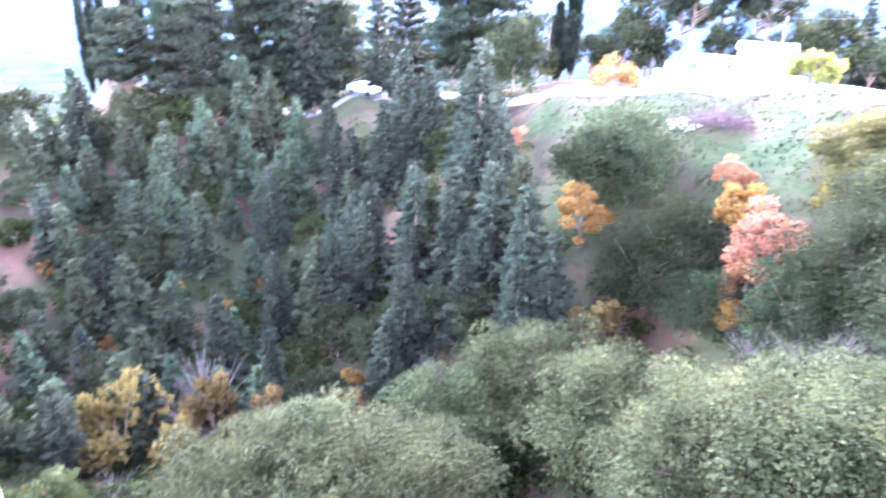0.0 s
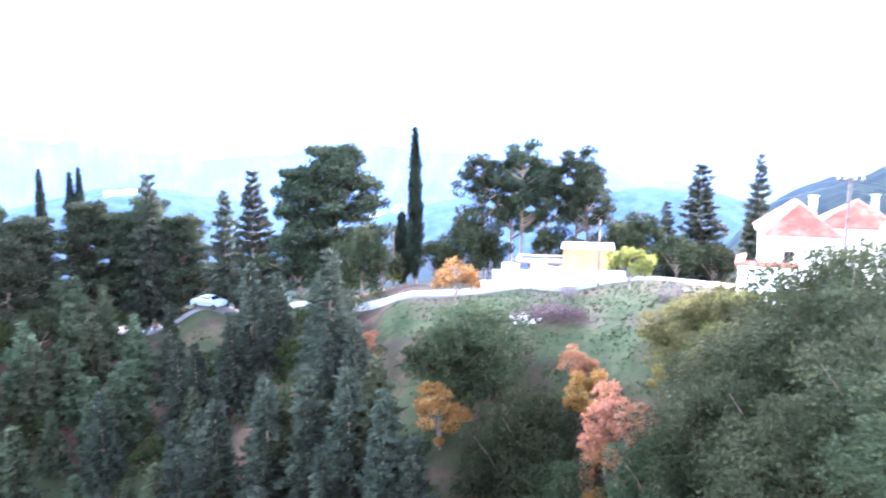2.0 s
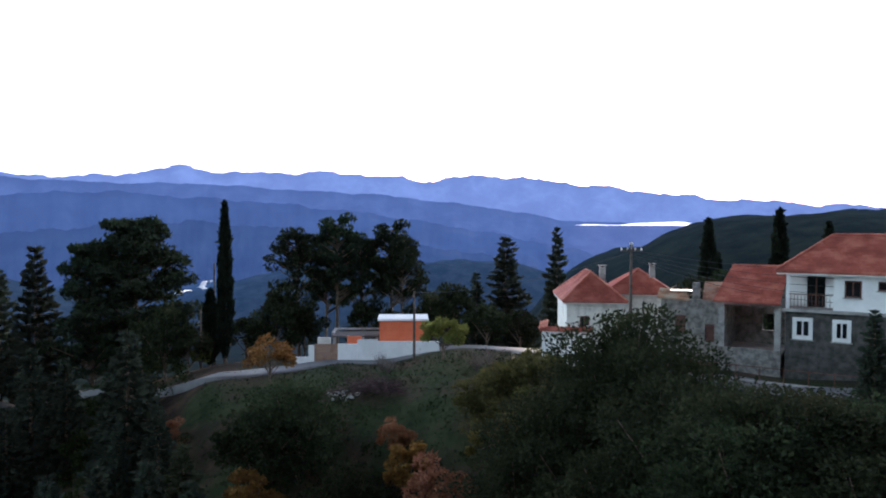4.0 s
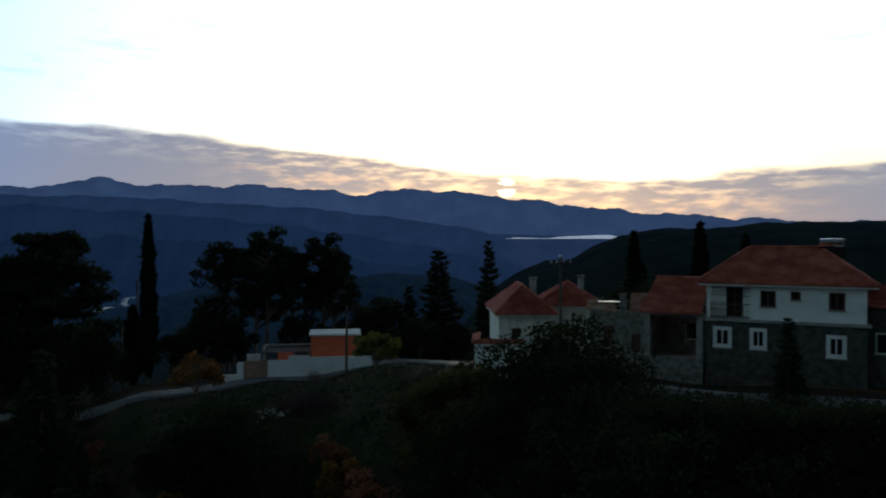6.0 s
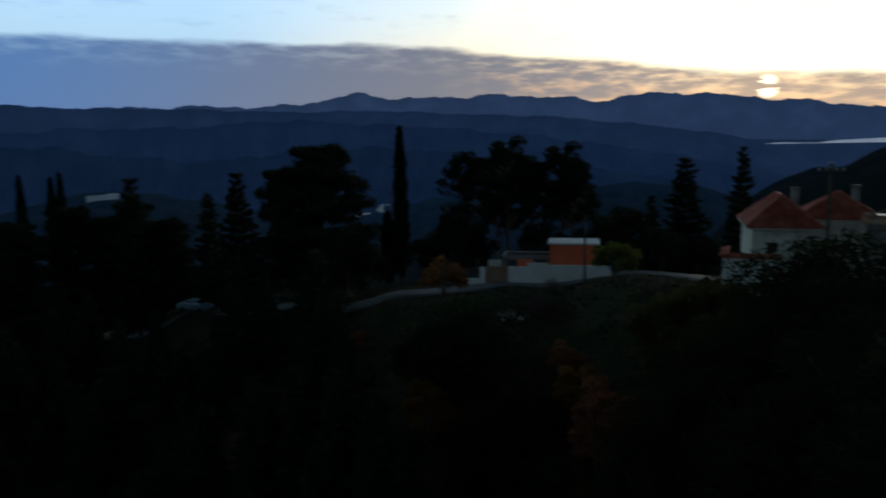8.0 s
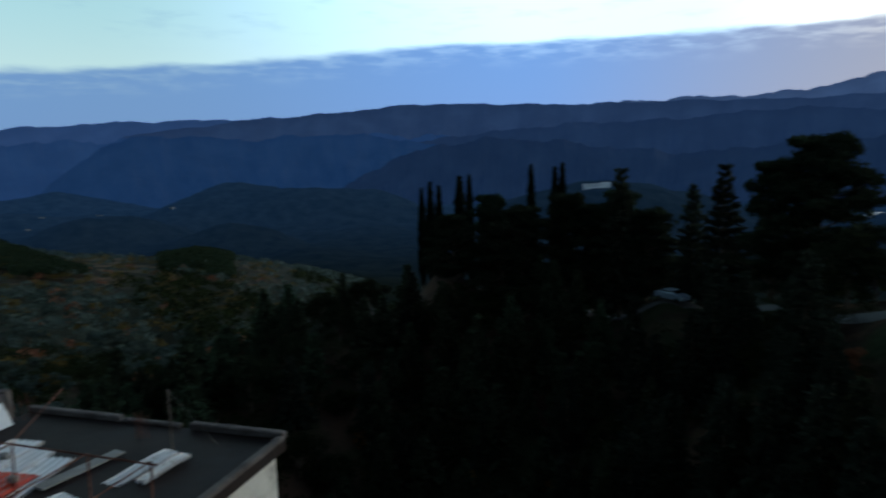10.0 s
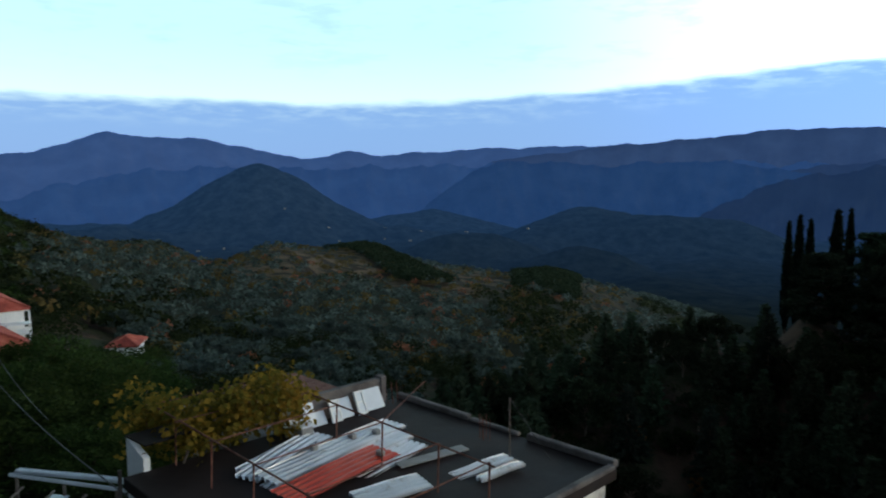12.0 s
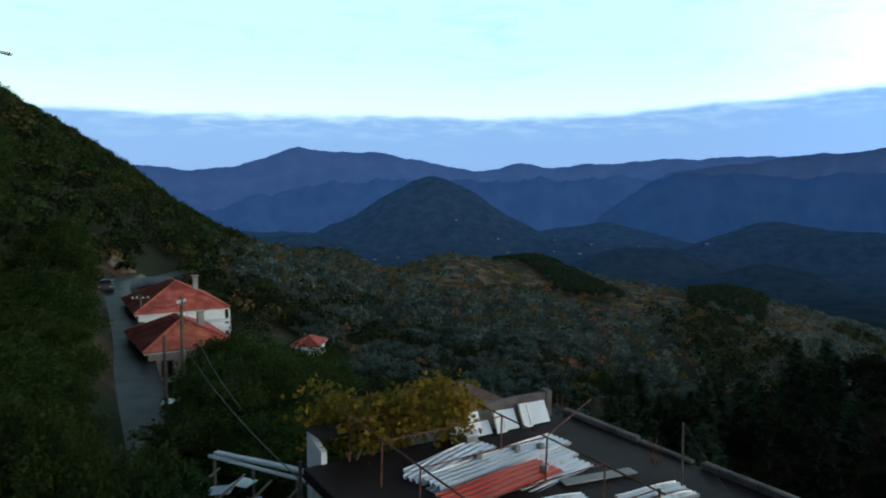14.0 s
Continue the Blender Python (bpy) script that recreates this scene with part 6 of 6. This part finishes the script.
def corrugated(length, width, mat_name, name, waves=None, high=0.085):
    """A ribbed sheet: ridges along its length, with thickness."""
    m = waves or max(2, int(width / 0.15))
    unit = np.array([0, 0.1, 0.42, 0.52])
    xs = np.concatenate([(k + unit) * width / m for k in range(m)])
    z = np.tile([high, 0, 0, high], m)
    n = len(xs) - 1
    rows = []
    for t in np.linspace(0, 1, 5):
        rows.append(np.column_stack([xs, np.full(n + 1, -length * t), z + 0.02 * math.sin(t * 5)]))
    v = np.concatenate(rows)
    i, j = np.meshgrid(np.arange(4), np.arange(n), indexing="ij")
    f = np.stack([i * (n + 1) + j, i * (n + 1) + j + 1, (i + 1) * (n + 1) + j + 1, (i + 1) * (n + 1) + j], -1).reshape(-1, 4)
    under = v - np.array([0, 0, 0.006])
    return array_mesh(name, np.concatenate([v, under]), np.concatenate([f, f[:, ::-1] + len(v)]), mat_name)


def near_building():
    b = roof_thing("flat_roofed_building", "old concrete building with a damp flat roof", "building")
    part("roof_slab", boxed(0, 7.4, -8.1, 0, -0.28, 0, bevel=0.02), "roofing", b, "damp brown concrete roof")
    part("kerb", boxed(0, 2.9, -0.14, 0.06, 0.004, 0.16, bevel=0.03), "old_concrete", b)
    part("kerb", boxed(2.95, 4.6, -0.12, 0.06, 0.004, 0.1, bevel=0.03), "old_concrete", b)
    part("kerb", boxed(4.9, 7.4, -0.14, 0.07, 0.004, 0.18, bevel=0.03), "old_concrete", b)
    part("kerb", boxed(7.26, 7.46, -8.1, -0.15, 0.004, 0.12, bevel=0.03), "old_concrete", b)
    for args in ((0.2, 7.2, -0.4, -0.15, -8, -0.28), (6.95, 7.2, -7.95, -0.4, -8, -0.28), (0.2, 0.45, -7.95, -0.4, -8, -0.28), (0.45, 6.95, -7.95, -7.7, -8, -0.28)):
        part("wall", boxed(*args), "cream", b)
    for k in range(7):
        part("rebar", rodded((0.25 + 0.08 * (k % 3), -0.3 - 0.06 * k, 0), (0.2 + 0.08 * (k % 3), -0.3 - 0.07 * k, 0.45 + 0.12 * (k % 3)), 0.01, 5), "rust", b)
    for k in range(5):
        part("rebar", rodded((4.0 + 0.12 * (k % 3), -0.75 - 0.1 * (k // 3), 0), (3.98 + 0.13 * (k % 3), -0.75 - 0.1 * (k // 3), 0.55 + 0.1 * (k % 2)), 0.012, 5), "rust", b)
    w = roof_thing("low_roof_wall", "low rendered wall across the flat roof", "wall")
    part("wall", boxed(-0.14, 0.06, -4.3, -0.65, 0, 0.74, bevel=0.02), "old_concrete", w)
    part("end_pier", boxed(-0.2, 0.12, -0.82, -0.6, 0.0, 0.8, bevel=0.03), "old_concrete", w)
    # leaning panels and old window frames
    for k, (v, wd, hh, lean) in enumerate(((-1.55, 0.62, 0.62, 30), (-1.95, 0.3, 0.66, 26), (-2.45, 0.42, 0.56, 32), (-2.85, 0.33, 0.6, 22), (-3.75, 0.5, 0.66, 24), (-4.3, 0.42, 0.7, 20), (-3.3, 0.38, 0.4, 38))):
        p = roof_thing("panel", "white panel leaning on a low wall" if k % 2 == 0 else "white window casement leaning on a low wall", "panel", "panels leaning on the roof wall")
        p.matrix_world = ROOF @ pose(0.42 + 0.1 * (k % 2), v, 0.02, 0, -lean, 0)
        part("sheet", boxed(-0.02, 0.02, 0, wd, 0, hh, bevel=0.006), "panel", p)
        if k % 2:
            fr = bmesh.new()
            for a in ((0, 0.05, 0, hh), (wd - 0.05, wd, 0, hh), (0.05, wd - 0.05, 0, 0.05), (0.05, wd - 0.05, hh - 0.05, hh), (0.05, wd - 0.05, hh * 0.5, hh * 0.5 + 0.04)):
                box(fr, 0.022, 0.05, a[0], a[1], a[2], a[3])
            part("frame", fr, "frame_white", p)
    p = roof_thing("crate", "grey plastic crate beside leaning panels", "crate")
    part("body", boxed(0.55, 0.95, -4.1, -3.75, 0, 0.3, bevel=0.02), "concrete", p)
    part("lid", boxed(0.52, 0.98, -4.13, -3.72, 0.302, 0.34, bevel=0.01), "panel", p)
    # stacked metal sheets
    group = "metal sheets on the roof"
    for k, (u, v, ln, wd, yaw, z) in enumerate(((1.55, -1.95, 4.3, 0.85, 9, 0.12), (2.1, -2.15, 4.1, 0.85, 6, 0.06), (2.75, -2.35, 3.6, 0.85, 11, 0.02), (0.75, -3.75, 2.6, 0.8, 17, 0.05), (1.0, -4.3, 2.3, 0.7, 22, 0.12), (5.2, -1.35, 1.6, 0.5, -10, 0.03), (5.75, -1.5, 1.3, 0.3, -6, 0.06), (4.6, -3.6, 1.6, 0.8, -14, 0.05))):
        s = roof_thing("corrugated_sheet", "pale galvanised corrugated sheet lying on the flat roof", "metal sheet", group)
        s.matrix_world = ROOF @ pose(u, v, z, 1.2 * (k % 3), 1.5, yaw)
        part("sheet", corrugated(ln, wd, "tin", "sheet"), "tin", s)
    s = roof_thing("corrugated_sheet", "red painted sheet laid over pale ones", "metal sheet", group)
    s.matrix_world = ROOF @ pose(2.75, -3.3, 0.16, 0, 2, 8)
    part("sheet", corrugated(3.1, 0.95, "red_tin", "sheet", 5, 0.03), "red_tin", s)
    for k, (u, v) in enumerate(((1.95, -4.6), (2.0, -3.5), (2.2, -2.9), (3.3, -3.7))):
        c = roof_thing("concrete_block", "broken grey block weighing down a sheet", "block", "weights on the sheets")
        part("block", boxed(u, u + 0.2, v, v + 0.16, 0.18, 0.32, bevel=0.03), "concrete", c)
    s = roof_thing("plank", "long grey board lying on the flat roof", "board")
    s.matrix_world = ROOF @ pose(3.75, -3.5, 0.05, 0, 0, -10)
    part("board", boxed(0, 0.32, 0, 1.9, 0, 0.035, bevel=0.006), "concrete", s)
    # rusty pergola frame
    f = roof_thing("pergola_frame", "rusty iron pergola frame over the flat roof", "frame")
    for v in (-3.75, -7.0):
        part("beam", rodded((-1.6, v + 0.12, 1.06), (7.0, v - 0.06, 1.04), 0.022, 6), "rust", f)
        for u in (-1.4, 0.2, 1.9, 3.6, 5.4, 6.8):
            part("post", rodded((u, v, 0.0 if u > 0 else -0.4), (u, v + 0.03, 1.05), 0.022, 6), "rust", f)
    for u in (-1.4, 0.2, 1.9, 3.6, 5.4, 6.8):
        part("crossbar", rodded((u, -3.75, 1.05), (u + 0.1, -7.0, 1.05), 0.016, 6), "rust", f)
    part("crossbar", rodded((1.6, -0.5, 0.9), (3.6, -3.75, 1.05), 0.014, 6), "rust", f)
    p = roof_thing("pipe_stand", "thin iron pipe with a stay wire on the roof edge", "pipe")
    part("pipe", rodded((5.45, -1.45, 0), (5.42, -1.43, 1.5), 0.025, 8), "pole", p)
    part("stay", rodded((5.42, -1.43, 1.5), (6.2, -0.9, 0.1), 0.008, 5), "cable", p)
    # vine over the frame
    r = np.random.RandomState(3)
    pts = []
    for k in range(84):
        c = np.array([r.uniform(-1.7, 0.7), r.uniform(-7.3, -3.9), 0.0])
        c[2] = 0.95 + 0.35 * math.sin(c[0] * 2 + c[1]) + r.uniform(-0.5, 0.2) - (0.5 if k % 5 == 0 else 0)
        q = r.normal(size=(60, 3)) * np.array([0.28, 0.28, 0.17])
        pts.append(c + q)
    vine = roof_thing("grape_vine", "yellow and green autumn grape vine over an iron frame", "vine")
    part("leaves", leaves_mesh("leaves", np.concatenate(pts), 0.15, "vine", 1.0), "vine", vine)
    part("stem", tubes_mesh("stem", [([(0.2, -6.9, -0.2), (0.1, -6.5, 0.6), (-0.6, -5.6, 1.0), (-1.4, -4.6, 1.1)], [0.04, 0.035, 0.025, 0.012]), ([(0.1, -6.5, 0.6), (0.3, -5.4, 1.1), (0.0, -4.2, 1.0)], [0.03, 0.02, 0.01])], "bark"), "bark", vine)
    # side wing with a white end wall, lower roof with old sheets
    a, c = plan(-90.9, 17.2), plan(-87.4, 15.2)
    wing = thing("side_wing", (a[0], a[1], -6.5), math.degrees(math.atan2(c[1] - a[1], c[0] - a[0])), "white end wall of a lean-to beside the flat roof", "outbuilding")
    bm = bmesh.new()
    vs = [bm.verts.new(q) for q in ((0, 0, -1.25), (0, 0, 0.6), (0.8, 0, 0.3), (0.8, 0, -1.6), (0.4, 0, -1.45))]
    face = bm.faces.new(vs)
    ext = bmesh.ops.extrude_face_region(bm, geom=[face])["geom"]
    bmesh.ops.translate(bm, verts=[q for q in ext if isinstance(q, bmesh.types.BMVert)], vec=(0, 0.15, 0))
    bmesh.ops.recalc_face_normals(bm, faces=bm.faces)
    part("end_wall", bm, "white", wing, "whitewashed gable end")
    part("lower_wall", boxed(0, 1.6, 0.16, 0.3, -6, -1.2), "stone", wing)
    part("roof_sheet", boxed(-0.05, 0.9, 0.0, 1.3, 0.61, 0.64), "roofing", wing)
    part("post", rodded((0.05, -0.25, -5), (0.05, -0.2, -0.1), 0.05, 8), "pole", wing)
    low = roof_thing("lower_roof", "lower rusty sheet roof behind the low wall", "roof")
    part("deck", boxed(-4.8, -0.2, -4.6, -0.6, -0.6, -0.35), "concrete", low)
    part("rusty_sheet", boxed(-4.2, -1.6, -3.2, -0.9, 0.06, 0.1, bevel=0.01), "rust", low)
    part("trestle", boxed(-4.0, -1.8, -2.9, -1.2, -0.35, 0.05, bevel=0.02), "concrete", low)
    part("pale_board", boxed(-3.2, -2.2, -3.9, -3.3, -0.3, 0.12, bevel=0.02), "white", low)
    for args in ((-4.6, -4.3, -4.4, -0.8, -8, -0.6), (-4.3, -0.4, -4.4, -4.1, -8, -0.6), (-4.3, -0.4, -1.0, -0.8, -8, -0.6)):
        part("wall", boxed(*args), "stone", low)
    # tin shelter below, beside the wing
    t = roof_thing("tin_shelter", "ramshackle shelter roofed with pale tin sheets", "shelter")
    edge = part("edge_sheet", corrugated(3.9, 0.26, "tin", "edge_sheet", 2), "tin", t)
    edge.matrix_local = pose(-3.9, -6.3, -1.9, 0, 6, -58)
    part("edge_beam", rodded((-7.3, -8.6, -2.02), (-3.9, -6.6, -2.05), 0.06, 8), "frame_white", t)
    for k, (u, v) in enumerate(((-7.0, -8.5), (-5.5, -7.7), (-4.1, -6.8), (-5.2, -9.4), (-3.6, -8.4))):
        part("post", rodded((u, v, -6.5), (u, v, -2.05), 0.05, 6), "wood", t)
    for k in range(4):
        part("beam", rodded((-6.8 + 0.9 * k, -8.4 + 0.55 * k, -2.3), (-5.3 + 0.9 * k, -10.2 + 0.55 * k, -2.7), 0.04, 6), "wood", t)
    for k, (u, v, yaw) in enumerate(((-5.9, -8.3, 20), (-4.8, -8.1, -30), (-4.3, -8.9, 10), (-6.2, -9.0, 50))):
        q = part("loose_sheet", boxed(0, 0.8, 0, 0.45, 0, 0.03), "panel", t)
        q.matrix_local = pose(u, v, -2.55 - 0.1 * k, 12, -8, yaw)


near_building()


# ---- poles and wires ----
def pole(az, d, z0, z1, label, arms=1, lamp_head=False, wide=1.5, yaw=0.0):
    x, y = plan(az, d)
    p = thing("utility_pole", (x, y, z0), -az + yaw, label, "pole")
    h = z1 - z0
    part("shaft", rodded((0, 0, -0.6), (0, 0, h), 0.14, 10, 0.09), "pole", p)
    for k in range(arms):
        a = part("crossarm", boxed(-wide / 2, wide / 2, -0.06, 0.06, h - 0.5 - 0.5 * k, h - 0.4 - 0.5 * k, bevel=0.01), "pole", p)
        for s in (-0.9, -0.35, 0.35, 0.9):
            part("insulator", rodded((s * wide / 2, 0, h - 0.4 - 0.5 * k), (s * wide / 2, 0, h - 0.22 - 0.5 * k), 0.05, 8), "frame_white", a)
    if lamp_head:
        part("lamp_arm", rodded((0, -0.1, h - 0.3), (0, -1.3, h + 0.1), 0.03, 6), "tin", p)
        part("lamp_head", boxed(-0.14, 0.14, -1.8, -1.2, h + 0.02, h + 0.16, bevel=0.04), "tin", p)
    return Vector((x, y, z1))


def wire(a, b, sag, label="black cable hung between poles", r=0.02):
    a, b = Vector(a), Vector(b)
    pts = [tuple(a.lerp(b, t) - Vector((0, 0, sag * 4 * t * (1 - t)))) for t in np.linspace(0, 1, 17)]
    tagged(new("cable", tubes_mesh("cable", [(pts, [r] * 17)], "cable", 5)), label, "cable", "overhead cables")


p1 = pole(11.85, 64, -12.2, -5.8, "weathered wooden pole beside the orange shed", 0)
p2 = pole(29.2, 51, -9.8, -1.1, "wooden pole with crossarm before tiled roofs", 1, True)
p3 = pole(-3.9, 80, -16, -3.9, "thin pole behind the tall cypress", 0)
p4 = pole(-4.9, 78, -15, -8.7, "short pole beside the cypress", 0)
p5 = pole(-100.3, 46, -14.0, -6.5, "dark wooden pole with insulators beside the road", 1, False, 1.0, 60)
p6 = pole(-101.6, 46, -13.8, -8.9, "short dark post by the road", 0)
p7 = pole(-103.2, 72, -13.4, -9.8, "distant dark pole along the road", 1)
for k in range(5):
    wire(p2 + Vector((-0.5 + 0.25 * k, 0, -0.3 - 0.22 * k)), (40 + k * 0.4, 33, -2.2 - 0.5 * k), 0.7 + 0.15 * k, r=0.016)
wire(p1 + Vector((0, 0, -0.1)), p2 + Vector((0, 0, -0.5)), 0.8, r=0.012)
wire(p5 + Vector((0, 0, -0.4)), p7 + Vector((0, 0, -0.2)), 0.7)
wire(p5 + Vector((0, 0, -2.9)), Vector((*plan(-90.9, 17.4), -7.4)), 0.5, r=0.02)
wire(p5 + Vector((0, 0, -0.2)), Vector((*plan(-96.0, 26), -7.9)), 0.6, r=0.016)


def street_lamp():
    x, y, z = on(-116.5, 20)
    tip = Vector((*plan(-111.0, 20), 3.25))
    s = thing("street_lamp", (x, y, z), 0, "grey street lamp with a long thin arm above the road", "street lamp")
    at = Vector((x, y, z))
    part("post", rodded((0, 0, -0.5), (0, 0, 3.6 - z), 0.08, 10, 0.05), "tin", s)
    end = tip - at
    part("arm", rodded((0, 0, 3.4 - z), end, 0.035, 8), "tin", s)
    part("lamp_head", boxed(end.x - 0.07, end.x + 0.07, end.y - 0.07, end.y + 0.07, end.z - 0.04, end.z + 0.03, bevel=0.02), "tin", s)


street_lamp()


# ---- cars ----
def car(at, yaw, paint, label):
    c = thing("car", at, yaw, label, "car")
    side = [(-2.05, 0.35), (-2.1, 0.75), (-1.95, 0.92), (-1.2, 1.0), (-0.55, 1.42), (0.75, 1.46), (1.5, 1.05), (2.02, 0.98), (2.1, 0.6), (2.05, 0.35)]
    bm = bmesh.new()
    rings = []
    for y, inset in ((-0.82, 0.1), (-0.74, 0.0), (0.74, 0.0), (0.82, 0.1)):
        rings.append([bm.verts.new((x * (1 - inset * 0.1), y * (0.86 if z > 1.1 else 1.0), z - (inset * 0.4 if z > 0.9 else 0))) for x, z in side])
    for a, b in zip(rings, rings[1:]):
        for k in range(len(side)):
            j = (k + 1) % len(side)
            bm.faces.new((a[k], a[j], b[j], b[k]))
    bm.faces.new(rings[0][::-1])
    bm.faces.new(rings[-1])
    bmesh.ops.recalc_face_normals(bm, faces=bm.faces)
    part("body", bm, paint, c, smooth=False)
    for y in (-0.735, 0.735):
        part("side_window", boxed(-0.75, 0.95, y - 0.03, y + 0.03, 1.02, 1.34, bevel=0.02), "glass", c)
    q = part("windscreen", boxed(-0.03, 0.03, -0.62, 0.62, -0.26, 0.26), "glass", c)
    q.matrix_local = pose(-0.93, 0, 1.25, 0, 58, 0)
    q = part("rear_window", boxed(-0.03, 0.03, -0.6, 0.6, -0.26, 0.26), "glass", c)
    q.matrix_local = pose(1.18, 0, 1.28, 0, -60, 0)
    for x in (-1.3, 1.28):
        for y in (-0.78, 0.78):
            w = part("wheel", rodded((x, y - 0.1, 0.31), (x, y + 0.1, 0.31), 0.31, 16), "tyre", c)
            part("rim", rodded((x, y - 0.11, 0.31), (x, y + 0.11, 0.31), 0.19, 12), "chrome", w)
    for y in (-0.6, 0.6):
        part("headlight", boxed(-2.12, -2.0, y - 0.15, y + 0.15, 0.66, 0.8, bevel=0.02), "panel", c)
        part("tail_light", boxed(2.02, 2.11, y - 0.12, y + 0.12, 0.72, 0.88, bevel=0.02), "red_tin", c)
    part("bumper", boxed(-2.16, -2.04, -0.75, 0.75, 0.38, 0.55, bevel=0.03), paint, c)


car(on(-19.6, 87.5, 0.3), 160, "car_paint", "silver blue car parked on the concrete lane")
car(on(-101.0, 44.5, 0.12), 12, "dark_car_paint", "dark car parked at the road's edge")
car((*plan(-105.5, 93), gz(*plan(-105.4, 93)) + 0.17), 12, "dark_car_paint", "dark car far down the road")


# ---- rubble, brush and rocks ----
def heap(name, az, d, wide, mat, n, size, label, category, seed):
    r = np.random.RandomState(seed)
    x, y, z = on(az, d)
    h = thing(name, (x, y, z), 0, label, category)
    for k in range(n):
        bm = bmesh.new()
        bmesh.ops.create_icosphere(bm, subdivisions=1, radius=size * r.uniform(0.5, 1.2))
        for v in bm.verts:
            v.co *= r.uniform(0.7, 1.25)
            v.co.z *= 0.7
        px, py = r.normal(0, wide / 3, 2)
        bmesh.ops.translate(bm, verts=bm.verts, vec=(px, py, max(0.05, 0.5 * size * (1.6 - math.hypot(px, py) / wide * 2)) + gz(x + px, y + py) - z))
        part("stone", bm, mat, h)
    return h


heap("rubble_heap", 5.6, 56.5, 1.3, "rubble", 22, 0.2, "heap of pale broken stone in the grass", "rubble", 4)
heap("rubble_heap", 6.6, 55.5, 1.0, "rubble", 7, 0.22, "scattered pale stones beside cut brush", "rubble", 6)
for az, d in ((-107.5, 118), (-105.5, 122), (-109.5, 112), (-104.5, 120), (-109.5, 190), (-108.4, 186)):
    heap("rock_outcrop", az, d, 6, "rock", 12, 1.1, "bare ochre rock cutting above the road", "rock", int(d))


def brush_pile(az, d, wide, seed):
    r = np.random.RandomState(seed)
    runs = []
    for k in range(520):
        px, py = r.normal(0, wide / 2.6), r.normal(0, wide / 4.5)
        a = r.uniform(0, 6.28)
        ln = r.uniform(0.5, 1.2)
        z0 = max(0.05, 0.95 * (1 - abs(px) / wide)) * r.uniform(0.3, 1.0)
        d0 = np.array([math.cos(a), math.sin(a), r.uniform(-0.25, 0.5)]) * ln / 2
        c = np.array([px, py, z0 + 0.1])
        runs.append(([tuple(c - d0), tuple(c + np.array([0, 0, 0.06])), tuple(c + d0)], [0.035, 0.03, 0.015]))
    b = thing("brush_pile", on(az, d), -az, "long pile of dark red cut branches in the garden", "brush pile")
    wood = part("brushwood", tubes_mesh("brushwood", runs, "brush", 4), "brush", b)
    tagged(wood, kind="stuff")


brush_pile(8.6, 56, 5.0, 9)
for az, d in ((9.7, 61), (17.0, 56), (18.0, 58), (9.2, 62)):
    s = on(az, d)
    m = pose(*s, 0, 0, az * 40) @ Matrix.Scale(0.62, 4) @ Matrix.Diagonal([1 / q for q in BARE[0].scale] + [1])
    copy_thing(BARE[0], m)


def tufts(seed=5):
    """Grass blades over the garden and its bank."""
    r = np.random.RandomState(seed)
    n = 6000
    az, d = r.uniform(-5, 24, n), r.uniform(42, 66, n)
    x, y = d * np.sin(np.radians(az)), d * np.cos(np.radians(az))
    z = ground_z(x, y)
    h = r.uniform(0.04, 0.13, n) * (1 + 0.8 * (np.sin(x * 0.7) * np.cos(y * 0.9) > 0.3))
    a = r.uniform(0, 6.28, n)
    dx, dy = np.cos(a) * 0.09, np.sin(a) * 0.09
    lean = r.normal(0, 0.1, (n, 2))
    v = np.stack([np.column_stack([x - dx, y - dy, z - 0.02]), np.column_stack([x + dx, y + dy, z - 0.02]), np.column_stack([x + dx * 0.3 + lean[:, 0], y + dy * 0.3 + lean[:, 1], z + h]), np.column_stack([x - dx * 0.3 + lean[:, 0], y - dy * 0.3 + lean[:, 1], z + h * 0.9])], 1).reshape(-1, 3)
    tagged(new("grass", array_mesh("grass", v, np.arange(4 * n).reshape(-1, 4), "grass_blades")), "rough green and straw grass on the garden bank", "grass", kind="stuff")


M["grass_blades"] = material("grass_blades", (0.016, 0.026, 0.01), (0.03, 0.041, 0.018), (0.05, 0.044, 0.027), scale=0.25, rough=0.8, island=0.4)
tufts()
